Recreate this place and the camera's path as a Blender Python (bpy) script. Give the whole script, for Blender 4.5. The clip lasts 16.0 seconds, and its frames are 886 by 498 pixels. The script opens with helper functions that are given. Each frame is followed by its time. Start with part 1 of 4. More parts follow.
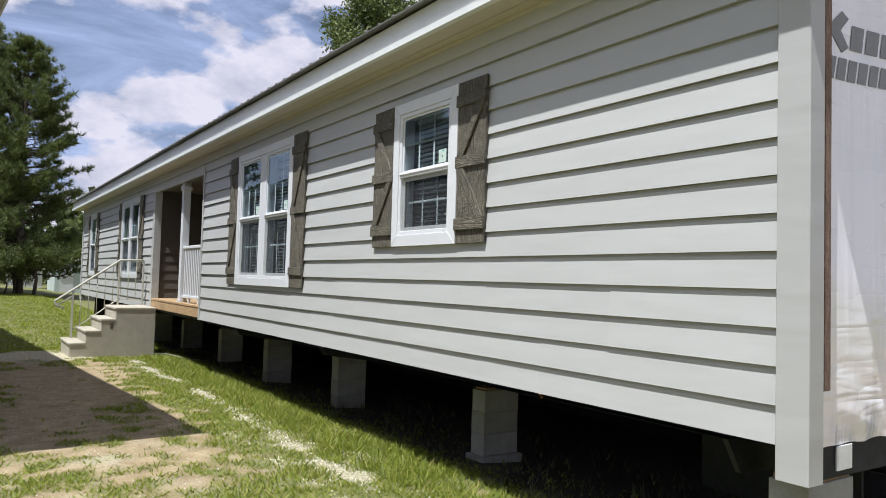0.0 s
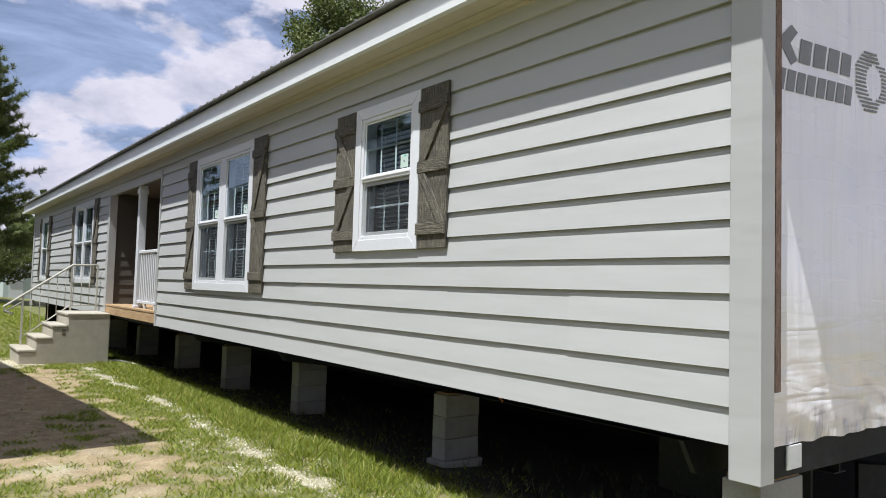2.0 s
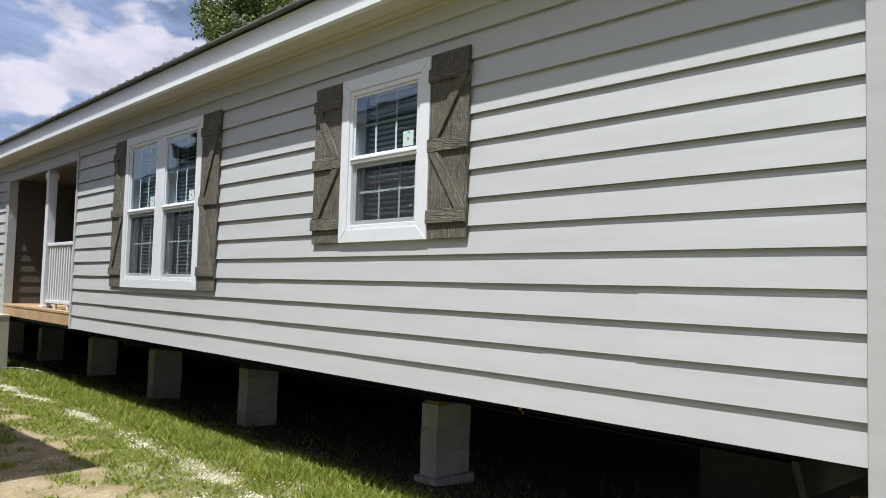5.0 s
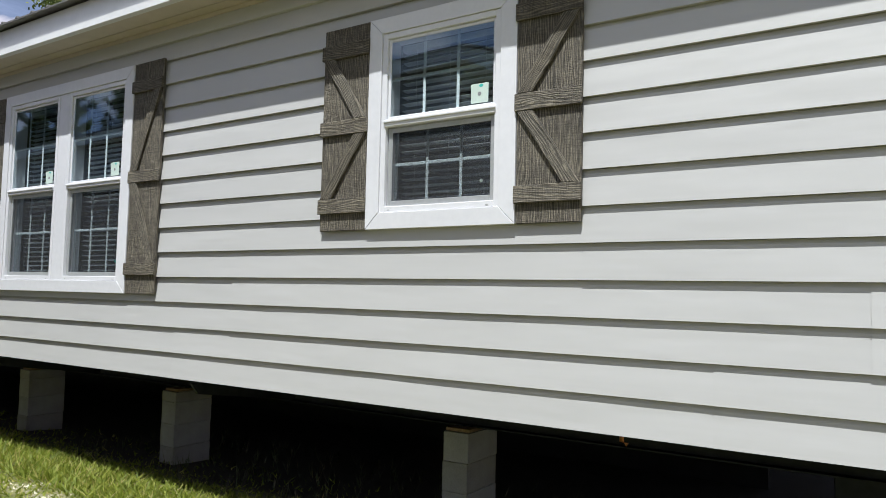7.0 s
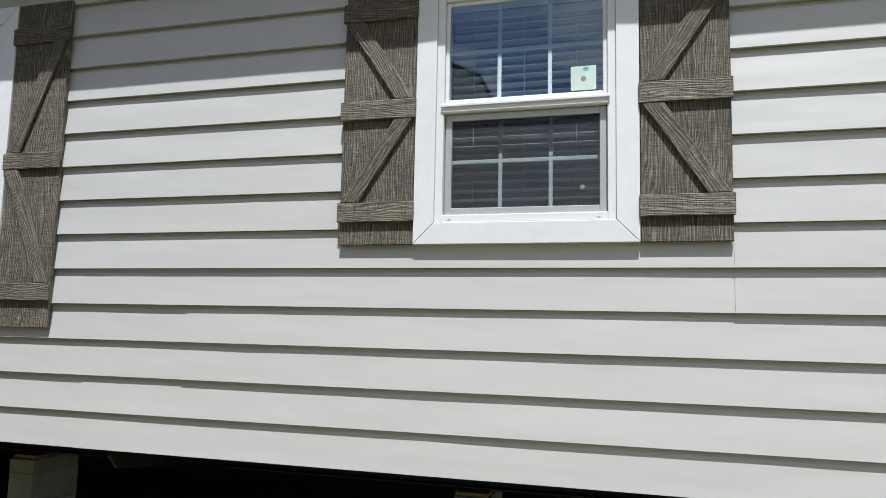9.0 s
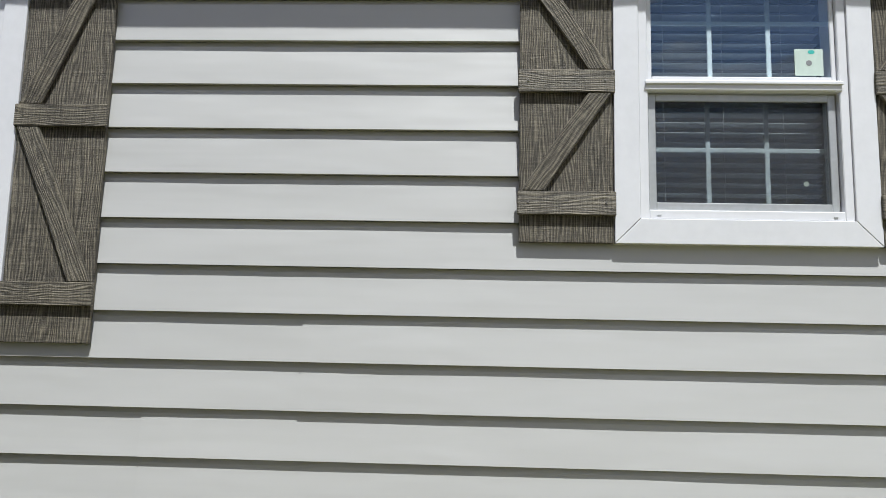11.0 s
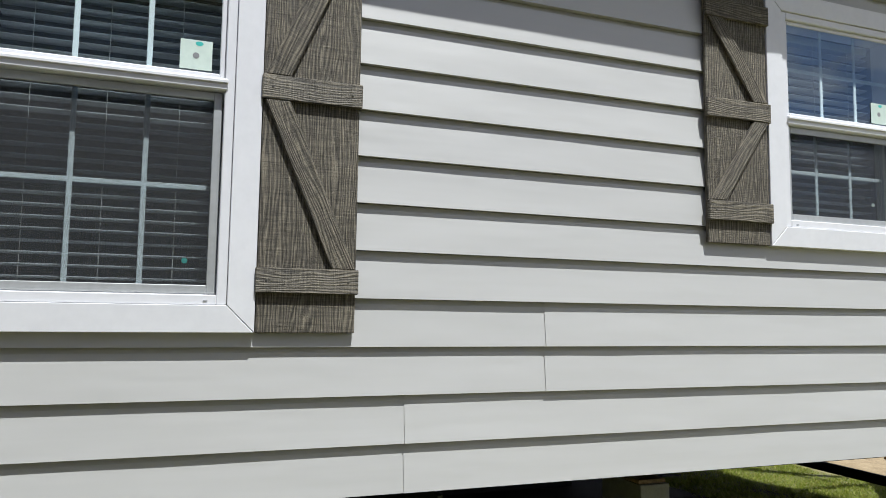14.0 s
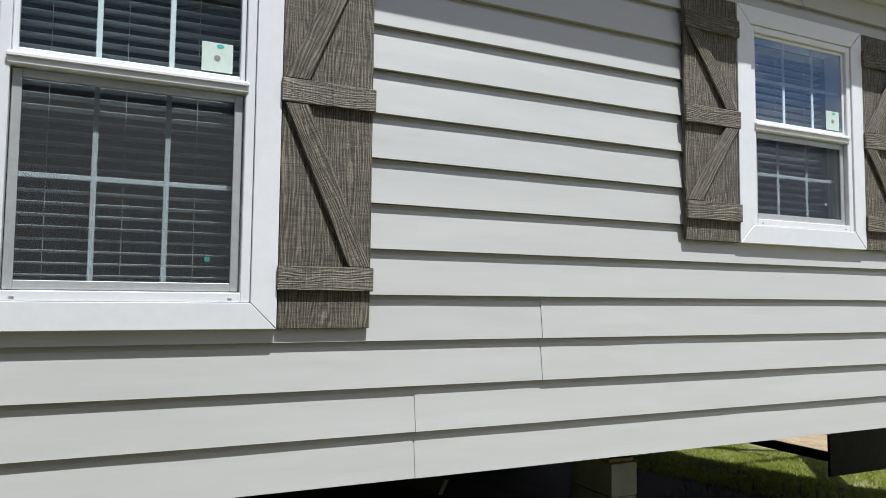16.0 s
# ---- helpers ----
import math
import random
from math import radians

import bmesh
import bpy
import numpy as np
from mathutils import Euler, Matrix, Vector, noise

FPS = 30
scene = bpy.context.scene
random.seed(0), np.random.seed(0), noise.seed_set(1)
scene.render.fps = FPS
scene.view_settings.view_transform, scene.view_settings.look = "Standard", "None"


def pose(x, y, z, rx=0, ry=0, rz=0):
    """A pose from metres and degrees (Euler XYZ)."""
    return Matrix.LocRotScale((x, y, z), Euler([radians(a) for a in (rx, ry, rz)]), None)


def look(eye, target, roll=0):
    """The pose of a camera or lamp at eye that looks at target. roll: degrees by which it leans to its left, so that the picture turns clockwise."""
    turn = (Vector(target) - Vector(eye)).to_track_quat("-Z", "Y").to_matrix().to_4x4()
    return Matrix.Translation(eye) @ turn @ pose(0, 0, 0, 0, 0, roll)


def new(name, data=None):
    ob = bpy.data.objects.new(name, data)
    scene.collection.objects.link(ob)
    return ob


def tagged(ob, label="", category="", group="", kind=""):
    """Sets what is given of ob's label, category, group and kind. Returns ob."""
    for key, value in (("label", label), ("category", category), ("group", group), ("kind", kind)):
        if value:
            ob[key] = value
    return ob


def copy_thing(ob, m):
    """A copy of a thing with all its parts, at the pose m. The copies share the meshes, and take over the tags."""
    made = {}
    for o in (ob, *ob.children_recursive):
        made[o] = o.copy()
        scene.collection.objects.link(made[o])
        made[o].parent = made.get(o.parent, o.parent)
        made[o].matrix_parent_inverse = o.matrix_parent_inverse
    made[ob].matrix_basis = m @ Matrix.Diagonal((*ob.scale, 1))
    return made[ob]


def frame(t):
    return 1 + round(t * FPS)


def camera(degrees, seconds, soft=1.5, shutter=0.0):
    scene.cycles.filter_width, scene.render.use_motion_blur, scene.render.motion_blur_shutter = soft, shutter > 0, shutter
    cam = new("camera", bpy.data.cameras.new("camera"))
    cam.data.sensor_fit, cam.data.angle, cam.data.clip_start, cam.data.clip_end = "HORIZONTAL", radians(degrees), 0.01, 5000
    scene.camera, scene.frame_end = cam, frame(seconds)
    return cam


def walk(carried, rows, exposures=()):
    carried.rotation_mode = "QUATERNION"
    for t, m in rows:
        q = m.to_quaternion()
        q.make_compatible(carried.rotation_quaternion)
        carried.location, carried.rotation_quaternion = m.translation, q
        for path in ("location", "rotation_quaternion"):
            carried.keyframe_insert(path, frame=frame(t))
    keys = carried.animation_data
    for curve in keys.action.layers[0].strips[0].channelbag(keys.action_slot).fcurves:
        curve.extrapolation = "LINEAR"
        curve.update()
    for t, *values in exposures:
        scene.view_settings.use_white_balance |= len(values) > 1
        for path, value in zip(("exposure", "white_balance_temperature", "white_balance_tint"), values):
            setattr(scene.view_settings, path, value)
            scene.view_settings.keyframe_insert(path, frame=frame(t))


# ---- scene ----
cam = camera(63.5, 16.0, 0.9)
METRES, EYE, TILT, LEAN, TURN = 8.4, 1.5, 0.0, 0.0, -34.0
ROWS = [
    (0.0, 0.0, 0.0, 0.0, -0.07, 2.6, -1.64),
    (0.5, 0.0024, -0.002, -0.0004, 4.23, 2.7, -1.62),
    (1.0, 0.0023, -0.002, -0.0005, 7.95, 3.1, -1.66),
    (1.5, 0.0015, -0.0018, -0.0002, 4.09, 3.14, -1.7),
    (2.0, 0.0001, -0.0014, -0.0006, -3.14, 3.13, -1.65),
    (2.5, 0.0002, -0.0006, -0.0016, -8.77, 3.13, -1.51),
    (3.0, -0.0035, 0.0037, -0.0012, -8.84, 3.21, -1.52),
    (5.5, -0.1076, 0.13, -0.0048, -12.7, 3.06, -1.58),
    (6.0, -0.131, 0.1768, -0.0068, -15.87, 2.93, -1.44),
    (6.5, -0.1644, 0.2182, -0.0096, -18.49, 3.57, -1.43),
    (7.0, -0.1929, 0.2654, -0.0094, -23.01, 3.72, -1.3),
    (7.5, -0.2114, 0.3139, -0.0088, -27.42, 4.28, -1.22),
    (8.0, -0.2391, 0.3541, -0.0065, -30.88, 5.12, -1.24),
    (10.5, -0.3247, 0.5706, -0.0098, -52.48, 6.98, -1.18),
    (11.0, -0.3447, 0.6105, -0.0091, -53.84, 7.25, -1.18),
    (11.5, -0.3575, 0.6558, -0.0082, -55.68, 6.98, -1.17),
    (12.0, -0.386, 0.6928, -0.01, -58.6, 7.38, -1.19),
    (12.5, -0.4029, 0.7272, -0.0082, -63.15, 7.18, -1.05),
    (13.0, -0.4235, 0.7624, -0.0062, -71.54, 6.38, -0.93),
    (13.5, -0.4545, 0.7862, -0.005, -73.06, 5.94, -0.81),
    (14.0, -0.4702, 0.812, -0.0053, -76.15, 5.2, -0.78),
    (14.5, -0.4816, 0.8351, -0.0021, -78.72, 5.04, -0.74),
    (15.0, -0.4906, 0.8397, 0.0, -79.5, 4.95, -0.6),
    (15.5, -0.4941, 0.8409, 0.0002, -81.11, 4.4, -0.59),
    (16.0, -0.4937, 0.8417, 0.0002, -81.39, 3.85, -0.59),
]
EXPOSURE = [(0.0, 0.40, 6040, 18.5), (3.0, 0.38, 6040, 18.5), (8.0, 0.40, 6040, 18.5), (11.0, 0.29, 6040, 18.5), (12.5, 0.23, 6040, 18.5), (14.0, 0.34, 6040, 18.5), (16.0, 0.37, 6040, 18.5)]
walk(cam, [(t, pose(0, 0, EYE, TILT, LEAN, TURN) @ pose(METRES * x, METRES * y, METRES * z, 90 + pitch, roll, yaw)) for t, x, y, z, yaw, pitch, roll in ROWS], EXPOSURE)

# ---------------------------------------------------------------- world and sun
SUN = Vector((0.435, 0.12, -1.0)).normalized()      # the way the sunlight travels
sun_data = bpy.data.lights.new("sun", "SUN")
sun_data.energy, sun_data.angle, sun_data.color = 5.0, radians(0.55), (0.968, 1.0, 0.885)
sun = new("sun", sun_data)
sun.matrix_world = look((0, 0, 60), Vector((0, 0, 60)) + SUN)

world = bpy.data.worlds.new("world")
scene.world = world
world.use_nodes = True
wn, wl = world.node_tree.nodes, world.node_tree.links
wn.clear()
w_out, w_bg = wn.new("ShaderNodeOutputWorld"), wn.new("ShaderNodeBackground")
sky = wn.new("ShaderNodeTexSky")
sky.sky_type, sky.sun_disc = "NISHITA", False
sky.sun_elevation = math.asin(-SUN.z)
sky.sun_rotation = math.atan2(-SUN.x, -SUN.y)
sky.dust_density, sky.ozone_density, sky.air_density = 0.6, 1.6, 1.0
w_co, w_map = wn.new("ShaderNodeTexCoord"), wn.new("ShaderNodeMapping")
w_map.inputs["Scale"].default_value = (1.0, 1.0, 1.9)
w_map.inputs["Location"].default_value = (2.35, 0.40, 0.60)
wl.new(w_co.outputs["Generated"], w_map.inputs["Vector"])


def world_noise(scale, detail, rough, src, distortion=0.0):
    n = wn.new("ShaderNodeTexNoise")
    n.inputs["Scale"].default_value, n.inputs["Detail"].default_value = scale, detail
    n.inputs["Roughness"].default_value, n.inputs["Distortion"].default_value = rough, distortion
    wl.new(src, n.inputs["Vector"])
    return n.outputs["Fac"]


def world_ramp(src, *stops):
    r = wn.new("ShaderNodeValToRGB")
    r.color_ramp.elements[0].position, r.color_ramp.elements[0].color = stops[0][0], (*stops[0][1], 1)
    r.color_ramp.elements[1].position, r.color_ramp.elements[1].color = stops[1][0], (*stops[1][1], 1)
    for p, c in stops[2:]:
        r.color_ramp.elements.new(p).color = (*c, 1)
    wl.new(src, r.inputs["Fac"])
    return r.outputs["Color"]


def world_mix(fac, a, b):
    m = wn.new("ShaderNodeMix")
    m.data_type = "RGBA"
    wl.new(fac, m.inputs["Factor"])
    wl.new(a, m.inputs["A"])
    wl.new(b, m.inputs["B"])
    return m.outputs["Result"]


w_xyz, w_low = wn.new("ShaderNodeSeparateXYZ"), wn.new("ShaderNodeMapRange")
wl.new(w_co.outputs["Generated"], w_xyz.inputs[0])
wl.new(w_xyz.outputs["Z"], w_low.inputs["Value"])
for w_key, w_val in (("From Min", 0.13), ("From Max", 0.50), ("To Min", 0.06), ("To Max", -0.02)):
    w_low.inputs[w_key].default_value = w_val
w_add = wn.new("ShaderNodeMath")
wl.new(world_noise(6.2, 10, 0.50, w_map.outputs["Vector"]), w_add.inputs[0])
wl.new(w_low.outputs["Result"], w_add.inputs[1])
puff = world_ramp(w_add.outputs[0], (0.485, (0, 0, 0)), (0.54, (1, 1, 1)))      # heaped clouds, thicker low down
w_streak = wn.new("ShaderNodeMapping")
w_streak.inputs["Scale"].default_value, w_streak.inputs["Rotation"].default_value = (1.0, 1.0, 3.6), (0.16, 0.10, 0.0)
wl.new(w_co.outputs["Generated"], w_streak.inputs["Vector"])
veil = world_ramp(world_noise(2.6, 7, 0.6, w_streak.outputs["Vector"], 0.8), (0.36, (0.10, 0.10, 0.10)), (0.70, (0.95, 0.95, 0.95)))
body = world_ramp(world_noise(9.0, 7, 0.6, w_map.outputs["Vector"]), (0.34, (9.4, 9.8, 11.0)), (0.58, (14.4, 14.3, 14.9)))
haze = wn.new("ShaderNodeRGB")
haze.outputs[0].default_value = (9.6, 11.9, 16.2, 1)
sky_c = world_mix(puff, world_mix(veil, sky.outputs["Color"], haze.outputs[0]), body)
wl.new(sky_c, w_bg.inputs["Color"])
w_bg.inputs["Strength"].default_value = 0.042
wl.new(w_bg.outputs[0], w_out.inputs[0])


# ---------------------------------------------------------------- materials
class Mat:
    """A small builder of node materials."""

    def __init__(self, name, color=(0.5, 0.5, 0.5), rough=0.6, metal=0.0, spec=0.5):
        self.m = bpy.data.materials.new(name)
        self.m.use_nodes = True
        self.n, self.l = self.m.node_tree.nodes, self.m.node_tree.links
        self.b = self.n["Principled BSDF"]
        self.set("Base Color", (*color, 1)).set("Roughness", rough).set("Metallic", metal).set("Specular IOR Level", spec)
        self.co = self.n.new("ShaderNodeTexCoord").outputs["Object"]

    def set(self, key, value):
        self.b.inputs[key].default_value = value
        return self

    def put(self, out, key):
        self.l.new(out, self.b.inputs[key])
        return self

    def mapped(self, scale, rot=(0, 0, 0)):
        n = self.n.new("ShaderNodeMapping")
        n.inputs["Scale"].default_value, n.inputs["Rotation"].default_value = scale, rot
        self.l.new(self.co, n.inputs["Vector"])
        return n.outputs[0]

    def noise(self, scale, detail=4, rough=0.55, co=None, distortion=0.0):
        n = self.n.new("ShaderNodeTexNoise")
        n.inputs["Scale"].default_value, n.inputs["Detail"].default_value = scale, detail
        n.inputs["Roughness"].default_value, n.inputs["Distortion"].default_value = rough, distortion
        self.l.new(co or self.co, n.inputs["Vector"])
        return n.outputs["Fac"]

    def ramp(self, src, *stops):
        r = self.n.new("ShaderNodeValToRGB")
        e = r.color_ramp.elements
        e[0].position, e[0].color = stops[0][0], (*stops[0][1], 1)
        e[1].position, e[1].color = stops[-1][0], (*stops[-1][1], 1)
        for p, c in stops[1:-1]:
            e.new(p).color = (*c, 1)
        self.l.new(src, r.inputs["Fac"])
        return r.outputs["Color"]

    def mix(self, fac, a, b, blend="MIX"):
        n = self.n.new("ShaderNodeMix")
        n.data_type, n.blend_type = "RGBA", blend
        for v, k in ((fac, "Factor"), (a, "A"), (b, "B")):
            if isinstance(v, (int, float)):
                n.inputs[k].default_value = v
            elif isinstance(v, tuple):
                n.inputs[k].default_value = (*v, 1)
            else:
                self.l.new(v, n.inputs[k])
        return n.outputs["Result"]

    def math(self, op, a, b):
        n = self.n.new("ShaderNodeMath")
        n.operation = op
        for i, v in enumerate((a, b)):
            if isinstance(v, (int, float)):
                n.inputs[i].default_value = v
            else:
                self.l.new(v, n.inputs[i])
        return n.outputs[0]

    def piece(self):
        return self.n.new("ShaderNodeObjectInfo").outputs["Random"]

    def island(self):
        return self.n.new("ShaderNodeNewGeometry").outputs["Random Per Island"]

    def attr(self, name):
        n = self.n.new("ShaderNodeAttribute")
        n.attribute_name = name
        return n.outputs["Fac"]

    def bump(self, src, strength, dist=0.01):
        n = self.n.new("ShaderNodeBump")
        n.inputs["Strength"].default_value, n.inputs["Distance"].default_value = strength, dist
        self.l.new(src, n.inputs["Height"])
        return self.put(n.outputs[0], "Normal")

    def speckle(self, c0, c1, scale, strength=0.0, dist=0.005, scale2=None):
        """Two scales of variation between two colours, and a bump."""
        fine, broad = self.noise(scale), self.noise(scale2 or scale / 14, 3)
        mixed = self.math("ADD", self.math("MULTIPLY", fine, 0.5), self.math("MULTIPLY", broad, 0.5))
        self.put(self.ramp(mixed, (0.36, c0), (0.64, c1)), "Base Color")
        if strength:
            self.bump(fine, strength, dist)
        return self


def siding_material(name, c0, c1, rough=0.42, spec=0.5):
    k = Mat(name, c0, rough, 0.0, spec)
    broad = k.noise(1.3, 4, 0.6, k.mapped((1, 0.5, 3)))
    streak = k.noise(2.0, 5, 0.6, k.mapped((1, 0.35, 26)))
    v = k.math("ADD", k.math("MULTIPLY", broad, 0.6), k.math("MULTIPLY", streak, 0.4))
    base = k.ramp(v, (0.35, c0), (0.65, c1))
    tone = k.ramp(k.piece(), (0.0, (0.95, 0.95, 0.95)), (1.0, (1.0, 1.0, 1.0)))
    k.put(k.mix(1.0, base, tone, "MULTIPLY"), "Base Color")
    k.put(k.ramp(broad, (0.3, (rough - 0.05,) * 3), (0.7, (rough + 0.08,) * 3)), "Roughness")
    wave = k.noise(3.0, 2, 0.5, k.mapped((1, 0.55, 2.2)))
    grain = k.noise(60, 3, 0.5, k.mapped((1, 0.12, 1.6)))
    return k.bump(k.math("ADD", k.math("MULTIPLY", wave, 1.0), k.math("MULTIPLY", grain, 0.006)), 0.34, 0.016).m


M_SIDING = siding_material("siding_vinyl", (0.447, 0.443, 0.430), (0.467, 0.463, 0.450), 0.45, 0.8)
# porch copy of the siding: the recess's shade is painted into its colour
M_SIDING_SHADED = siding_material("siding_porch_shade", (0.075, 0.064, 0.054), (0.10, 0.086, 0.073), 0.5)
M_CORNER = siding_material("corner_vinyl", (0.425, 0.421, 0.410), (0.445, 0.441, 0.430), 0.42, 0.7)
M_WHITE = Mat("white_vinyl", (0.68, 0.68, 0.70), 0.33).speckle((0.655, 0.655, 0.675), (0.705, 0.705, 0.725), 25, 0.04, 0.002).m
M_FASCIA = Mat("white_metal_trim", (0.72, 0.72, 0.71), 0.4).speckle((0.66, 0.66, 0.655), (0.74, 0.74, 0.73), 9, 0.05, 0.003).m
M_SOFFIT = Mat("cream_soffit", (0.72, 0.68, 0.58), 0.5).speckle((0.54, 0.475, 0.395), (0.60, 0.530, 0.445), 12, 0.05, 0.002).m
M_ROOF = Mat("roof_metal", (0.16, 0.15, 0.13), 0.45, 0.3).speckle((0.13, 0.125, 0.11), (0.21, 0.20, 0.175), 14, 0.05).m
M_BLACK = Mat("black_steel", (0.015, 0.016, 0.018), 0.6, 0.0, 0.3).speckle((0.008, 0.009, 0.011), (0.022, 0.024, 0.028), 18, 0.2, 0.003).m
M_WORN = Mat("worn_steel", (0.08, 0.08, 0.082), 0.55, 0.2).speckle((0.055, 0.055, 0.058), (0.11, 0.108, 0.105), 22, 0.2, 0.003).m
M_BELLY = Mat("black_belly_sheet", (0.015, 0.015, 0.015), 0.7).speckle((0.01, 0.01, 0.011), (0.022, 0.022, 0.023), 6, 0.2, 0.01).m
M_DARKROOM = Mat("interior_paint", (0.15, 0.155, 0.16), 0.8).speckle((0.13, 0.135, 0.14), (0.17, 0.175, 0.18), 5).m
M_RAIL = Mat("stair_rail_paint", (0.45, 0.43, 0.37), 0.5, 0.0).speckle((0.38, 0.36, 0.30), (0.50, 0.48, 0.42), 30).m
M_SCREW = Mat("screw_head", (0.14, 0.13, 0.12), 0.35, 0.7).m
M_COPPER = Mat("copper_pipe", (0.62, 0.25, 0.14), 0.35, 0.9).speckle((0.45, 0.18, 0.10), (0.66, 0.27, 0.15), 60).m
M_PVC = Mat("pvc", (0.7, 0.7, 0.68), 0.4).speckle((0.58, 0.58, 0.56), (0.72, 0.72, 0.70), 20).m
M_SLAT = Mat("blind_slat", (0.62, 0.63, 0.63), 0.45).speckle((0.52, 0.54, 0.56), (0.58, 0.60, 0.62), 30).m
M_CORD = Mat("blind_cord", (0.6, 0.6, 0.58), 0.8).m
M_GRILLE = Mat("white_grille", (0.80, 0.82, 0.82), 0.4).m
M_SCREENBAR = Mat("grey_screen_bar", (0.33, 0.34, 0.34), 0.4, 0.4).speckle((0.40, 0.41, 0.41), (0.48, 0.49, 0.49), 40).m
M_LABEL = Mat("window_label", (0.55, 0.70, 0.60), 0.5).speckle((0.50, 0.60, 0.54), (0.58, 0.68, 0.61), 40).m
M_TEAL = Mat("teal_dot", (0.05, 0.45, 0.40), 0.4).m
M_LOGO = Mat("grey_print", (0.20, 0.205, 0.215), 0.5).speckle((0.18, 0.185, 0.195), (0.24, 0.245, 0.255), 20).m
M_YELLOW = Mat("yellow_sign", (0.75, 0.62, 0.03), 0.5).speckle((0.70, 0.57, 0.03), (0.78, 0.65, 0.04), 15).m
M_BARK = Mat("bark", (0.10, 0.07, 0.05), 0.9).speckle((0.06, 0.045, 0.035), (0.16, 0.12, 0.09), 9, 0.8, 0.05).m


def wood_material(name, dark, light, axis_scale, bump, rough=0.8):
    """Sawn wood: long ridges along the grain, finer fibres and broad patches."""
    k = Mat(name, dark, rough)
    co = k.mapped(axis_scale)
    ridge, fibre, broad = k.noise(8, 2, 0.5, co, 1.8), k.noise(21, 4, 0.65, co, 0.8), k.noise(4, 3)
    saw = k.noise(5, 3, 0.6, k.mapped((20, 20 if axis_scale[1] < 5 else 3, 20 if axis_scale[2] < 5 else 3)), 0.5)
    g = k.math("ADD", k.math("MULTIPLY", ridge, 0.50), k.math("ADD", k.math("MULTIPLY", fibre, 0.34), k.math("MULTIPLY", saw, 0.16)))
    v = k.math("ADD", k.math("MULTIPLY", g, 0.82), k.math("MULTIPLY", broad, 0.18))
    mid = tuple(0.6 * a + 0.4 * b for a, b in zip(dark, light))
    k.put(k.ramp(v, (0.41, dark), (0.50, mid), (0.58, light)), "Base Color")
    return k.bump(g, bump, 0.010).m


def shutter_wood(name, across, along):
    """Rough-sawn stained board: wavy raised grain lines, fine fibres, faint saw marks across."""
    k = Mat(name, (0.1, 0.09, 0.07), 0.62, 0.0, 0.45)
    shift = k.n.new("ShaderNodeVectorMath")
    shift.operation = "ADD"
    far = k.n.new("ShaderNodeCombineXYZ")
    for axis in "XYZ":
        k.l.new(k.math("MULTIPLY", k.piece(), 37.0), far.inputs[axis])
    k.l.new(k.co, shift.inputs[0])
    k.l.new(far.outputs[0], shift.inputs[1])
    k.co = shift.outputs[0]
    split = k.n.new("ShaderNodeSeparateXYZ")
    k.l.new(k.co, split.inputs[0])

    def scaled(u, v):
        return k.mapped(tuple({across: u, along: v}.get(axis, u) for axis in "XYZ"))

    bend = k.noise(1.0, 3, 0.5, scaled(9.0, 1.5))
    line = k.math("SINE", k.math("ADD", k.math("MULTIPLY", split.outputs[across], 560.0), k.math("MULTIPLY", bend, 70.0)), 0.0)
    line = k.math("MULTIPLY", k.math("ADD", line, 1.0), 0.5)
    broken = k.noise(1.0, 3, 0.6, scaled(70.0, 14.0))
    fibre = k.noise(1.0, 4, 0.65, scaled(380.0, 14.0), 0.6)
    saw = k.noise(1.0, 2, 0.5, scaled(14.0, 240.0))
    broad = k.noise(5.0, 3)
    relief = k.math("ADD", k.math("MULTIPLY", k.math("MULTIPLY", line, broken), 0.34), k.math("ADD", k.math("MULTIPLY", fibre, 0.60), k.math("MULTIPLY", saw, 0.26)))
    v = k.math("ADD", relief, k.math("MULTIPLY", broad, 0.16))
    k.put(k.ramp(v, (0.42, (0.022, 0.019, 0.014)), (0.60, (0.100, 0.087, 0.065)), (0.80, (0.27, 0.235, 0.172))), "Base Color")
    return k.bump(relief, 1.0, 0.011).m


M_SHUT_V = shutter_wood("shutter_board", "Y", "Z")
M_SHUT_H = shutter_wood("shutter_batten", "Z", "Y")
M_DECK = wood_material("deck_pine", (0.33, 0.20, 0.10), (0.52, 0.36, 0.20), (10, 0.7, 10), 0.25, 0.7)
M_LATH = wood_material("brown_lath", (0.12, 0.072, 0.050), (0.30, 0.20, 0.155), (16, 16, 1.5), 0.7)
M_SHIM = wood_material("wood_shim", (0.16, 0.10, 0.05), (0.34, 0.23, 0.12), (2, 9, 9), 0.4)


def concrete_material(name, c0, c1):
    k = Mat(name, c0, 0.9)
    fine, broad, pit = k.noise(90, 4, 0.7), k.noise(5, 4), k.noise(260, 2)
    v = k.math("ADD", k.math("MULTIPLY", fine, 0.4), k.math("MULTIPLY", broad, 0.6))
    tone = k.ramp(k.piece(), (0.0, (0.86, 0.84, 0.80)), (1.0, (1.0, 1.0, 1.0)))
    k.put(k.mix(1.0, k.ramp(v, (0.35, c0), (0.65, c1)), tone, "MULTIPLY"), "Base Color")
    return k.bump(k.math("ADD", fine, k.math("MULTIPLY", pit, 0.4)), 0.5, 0.006).m


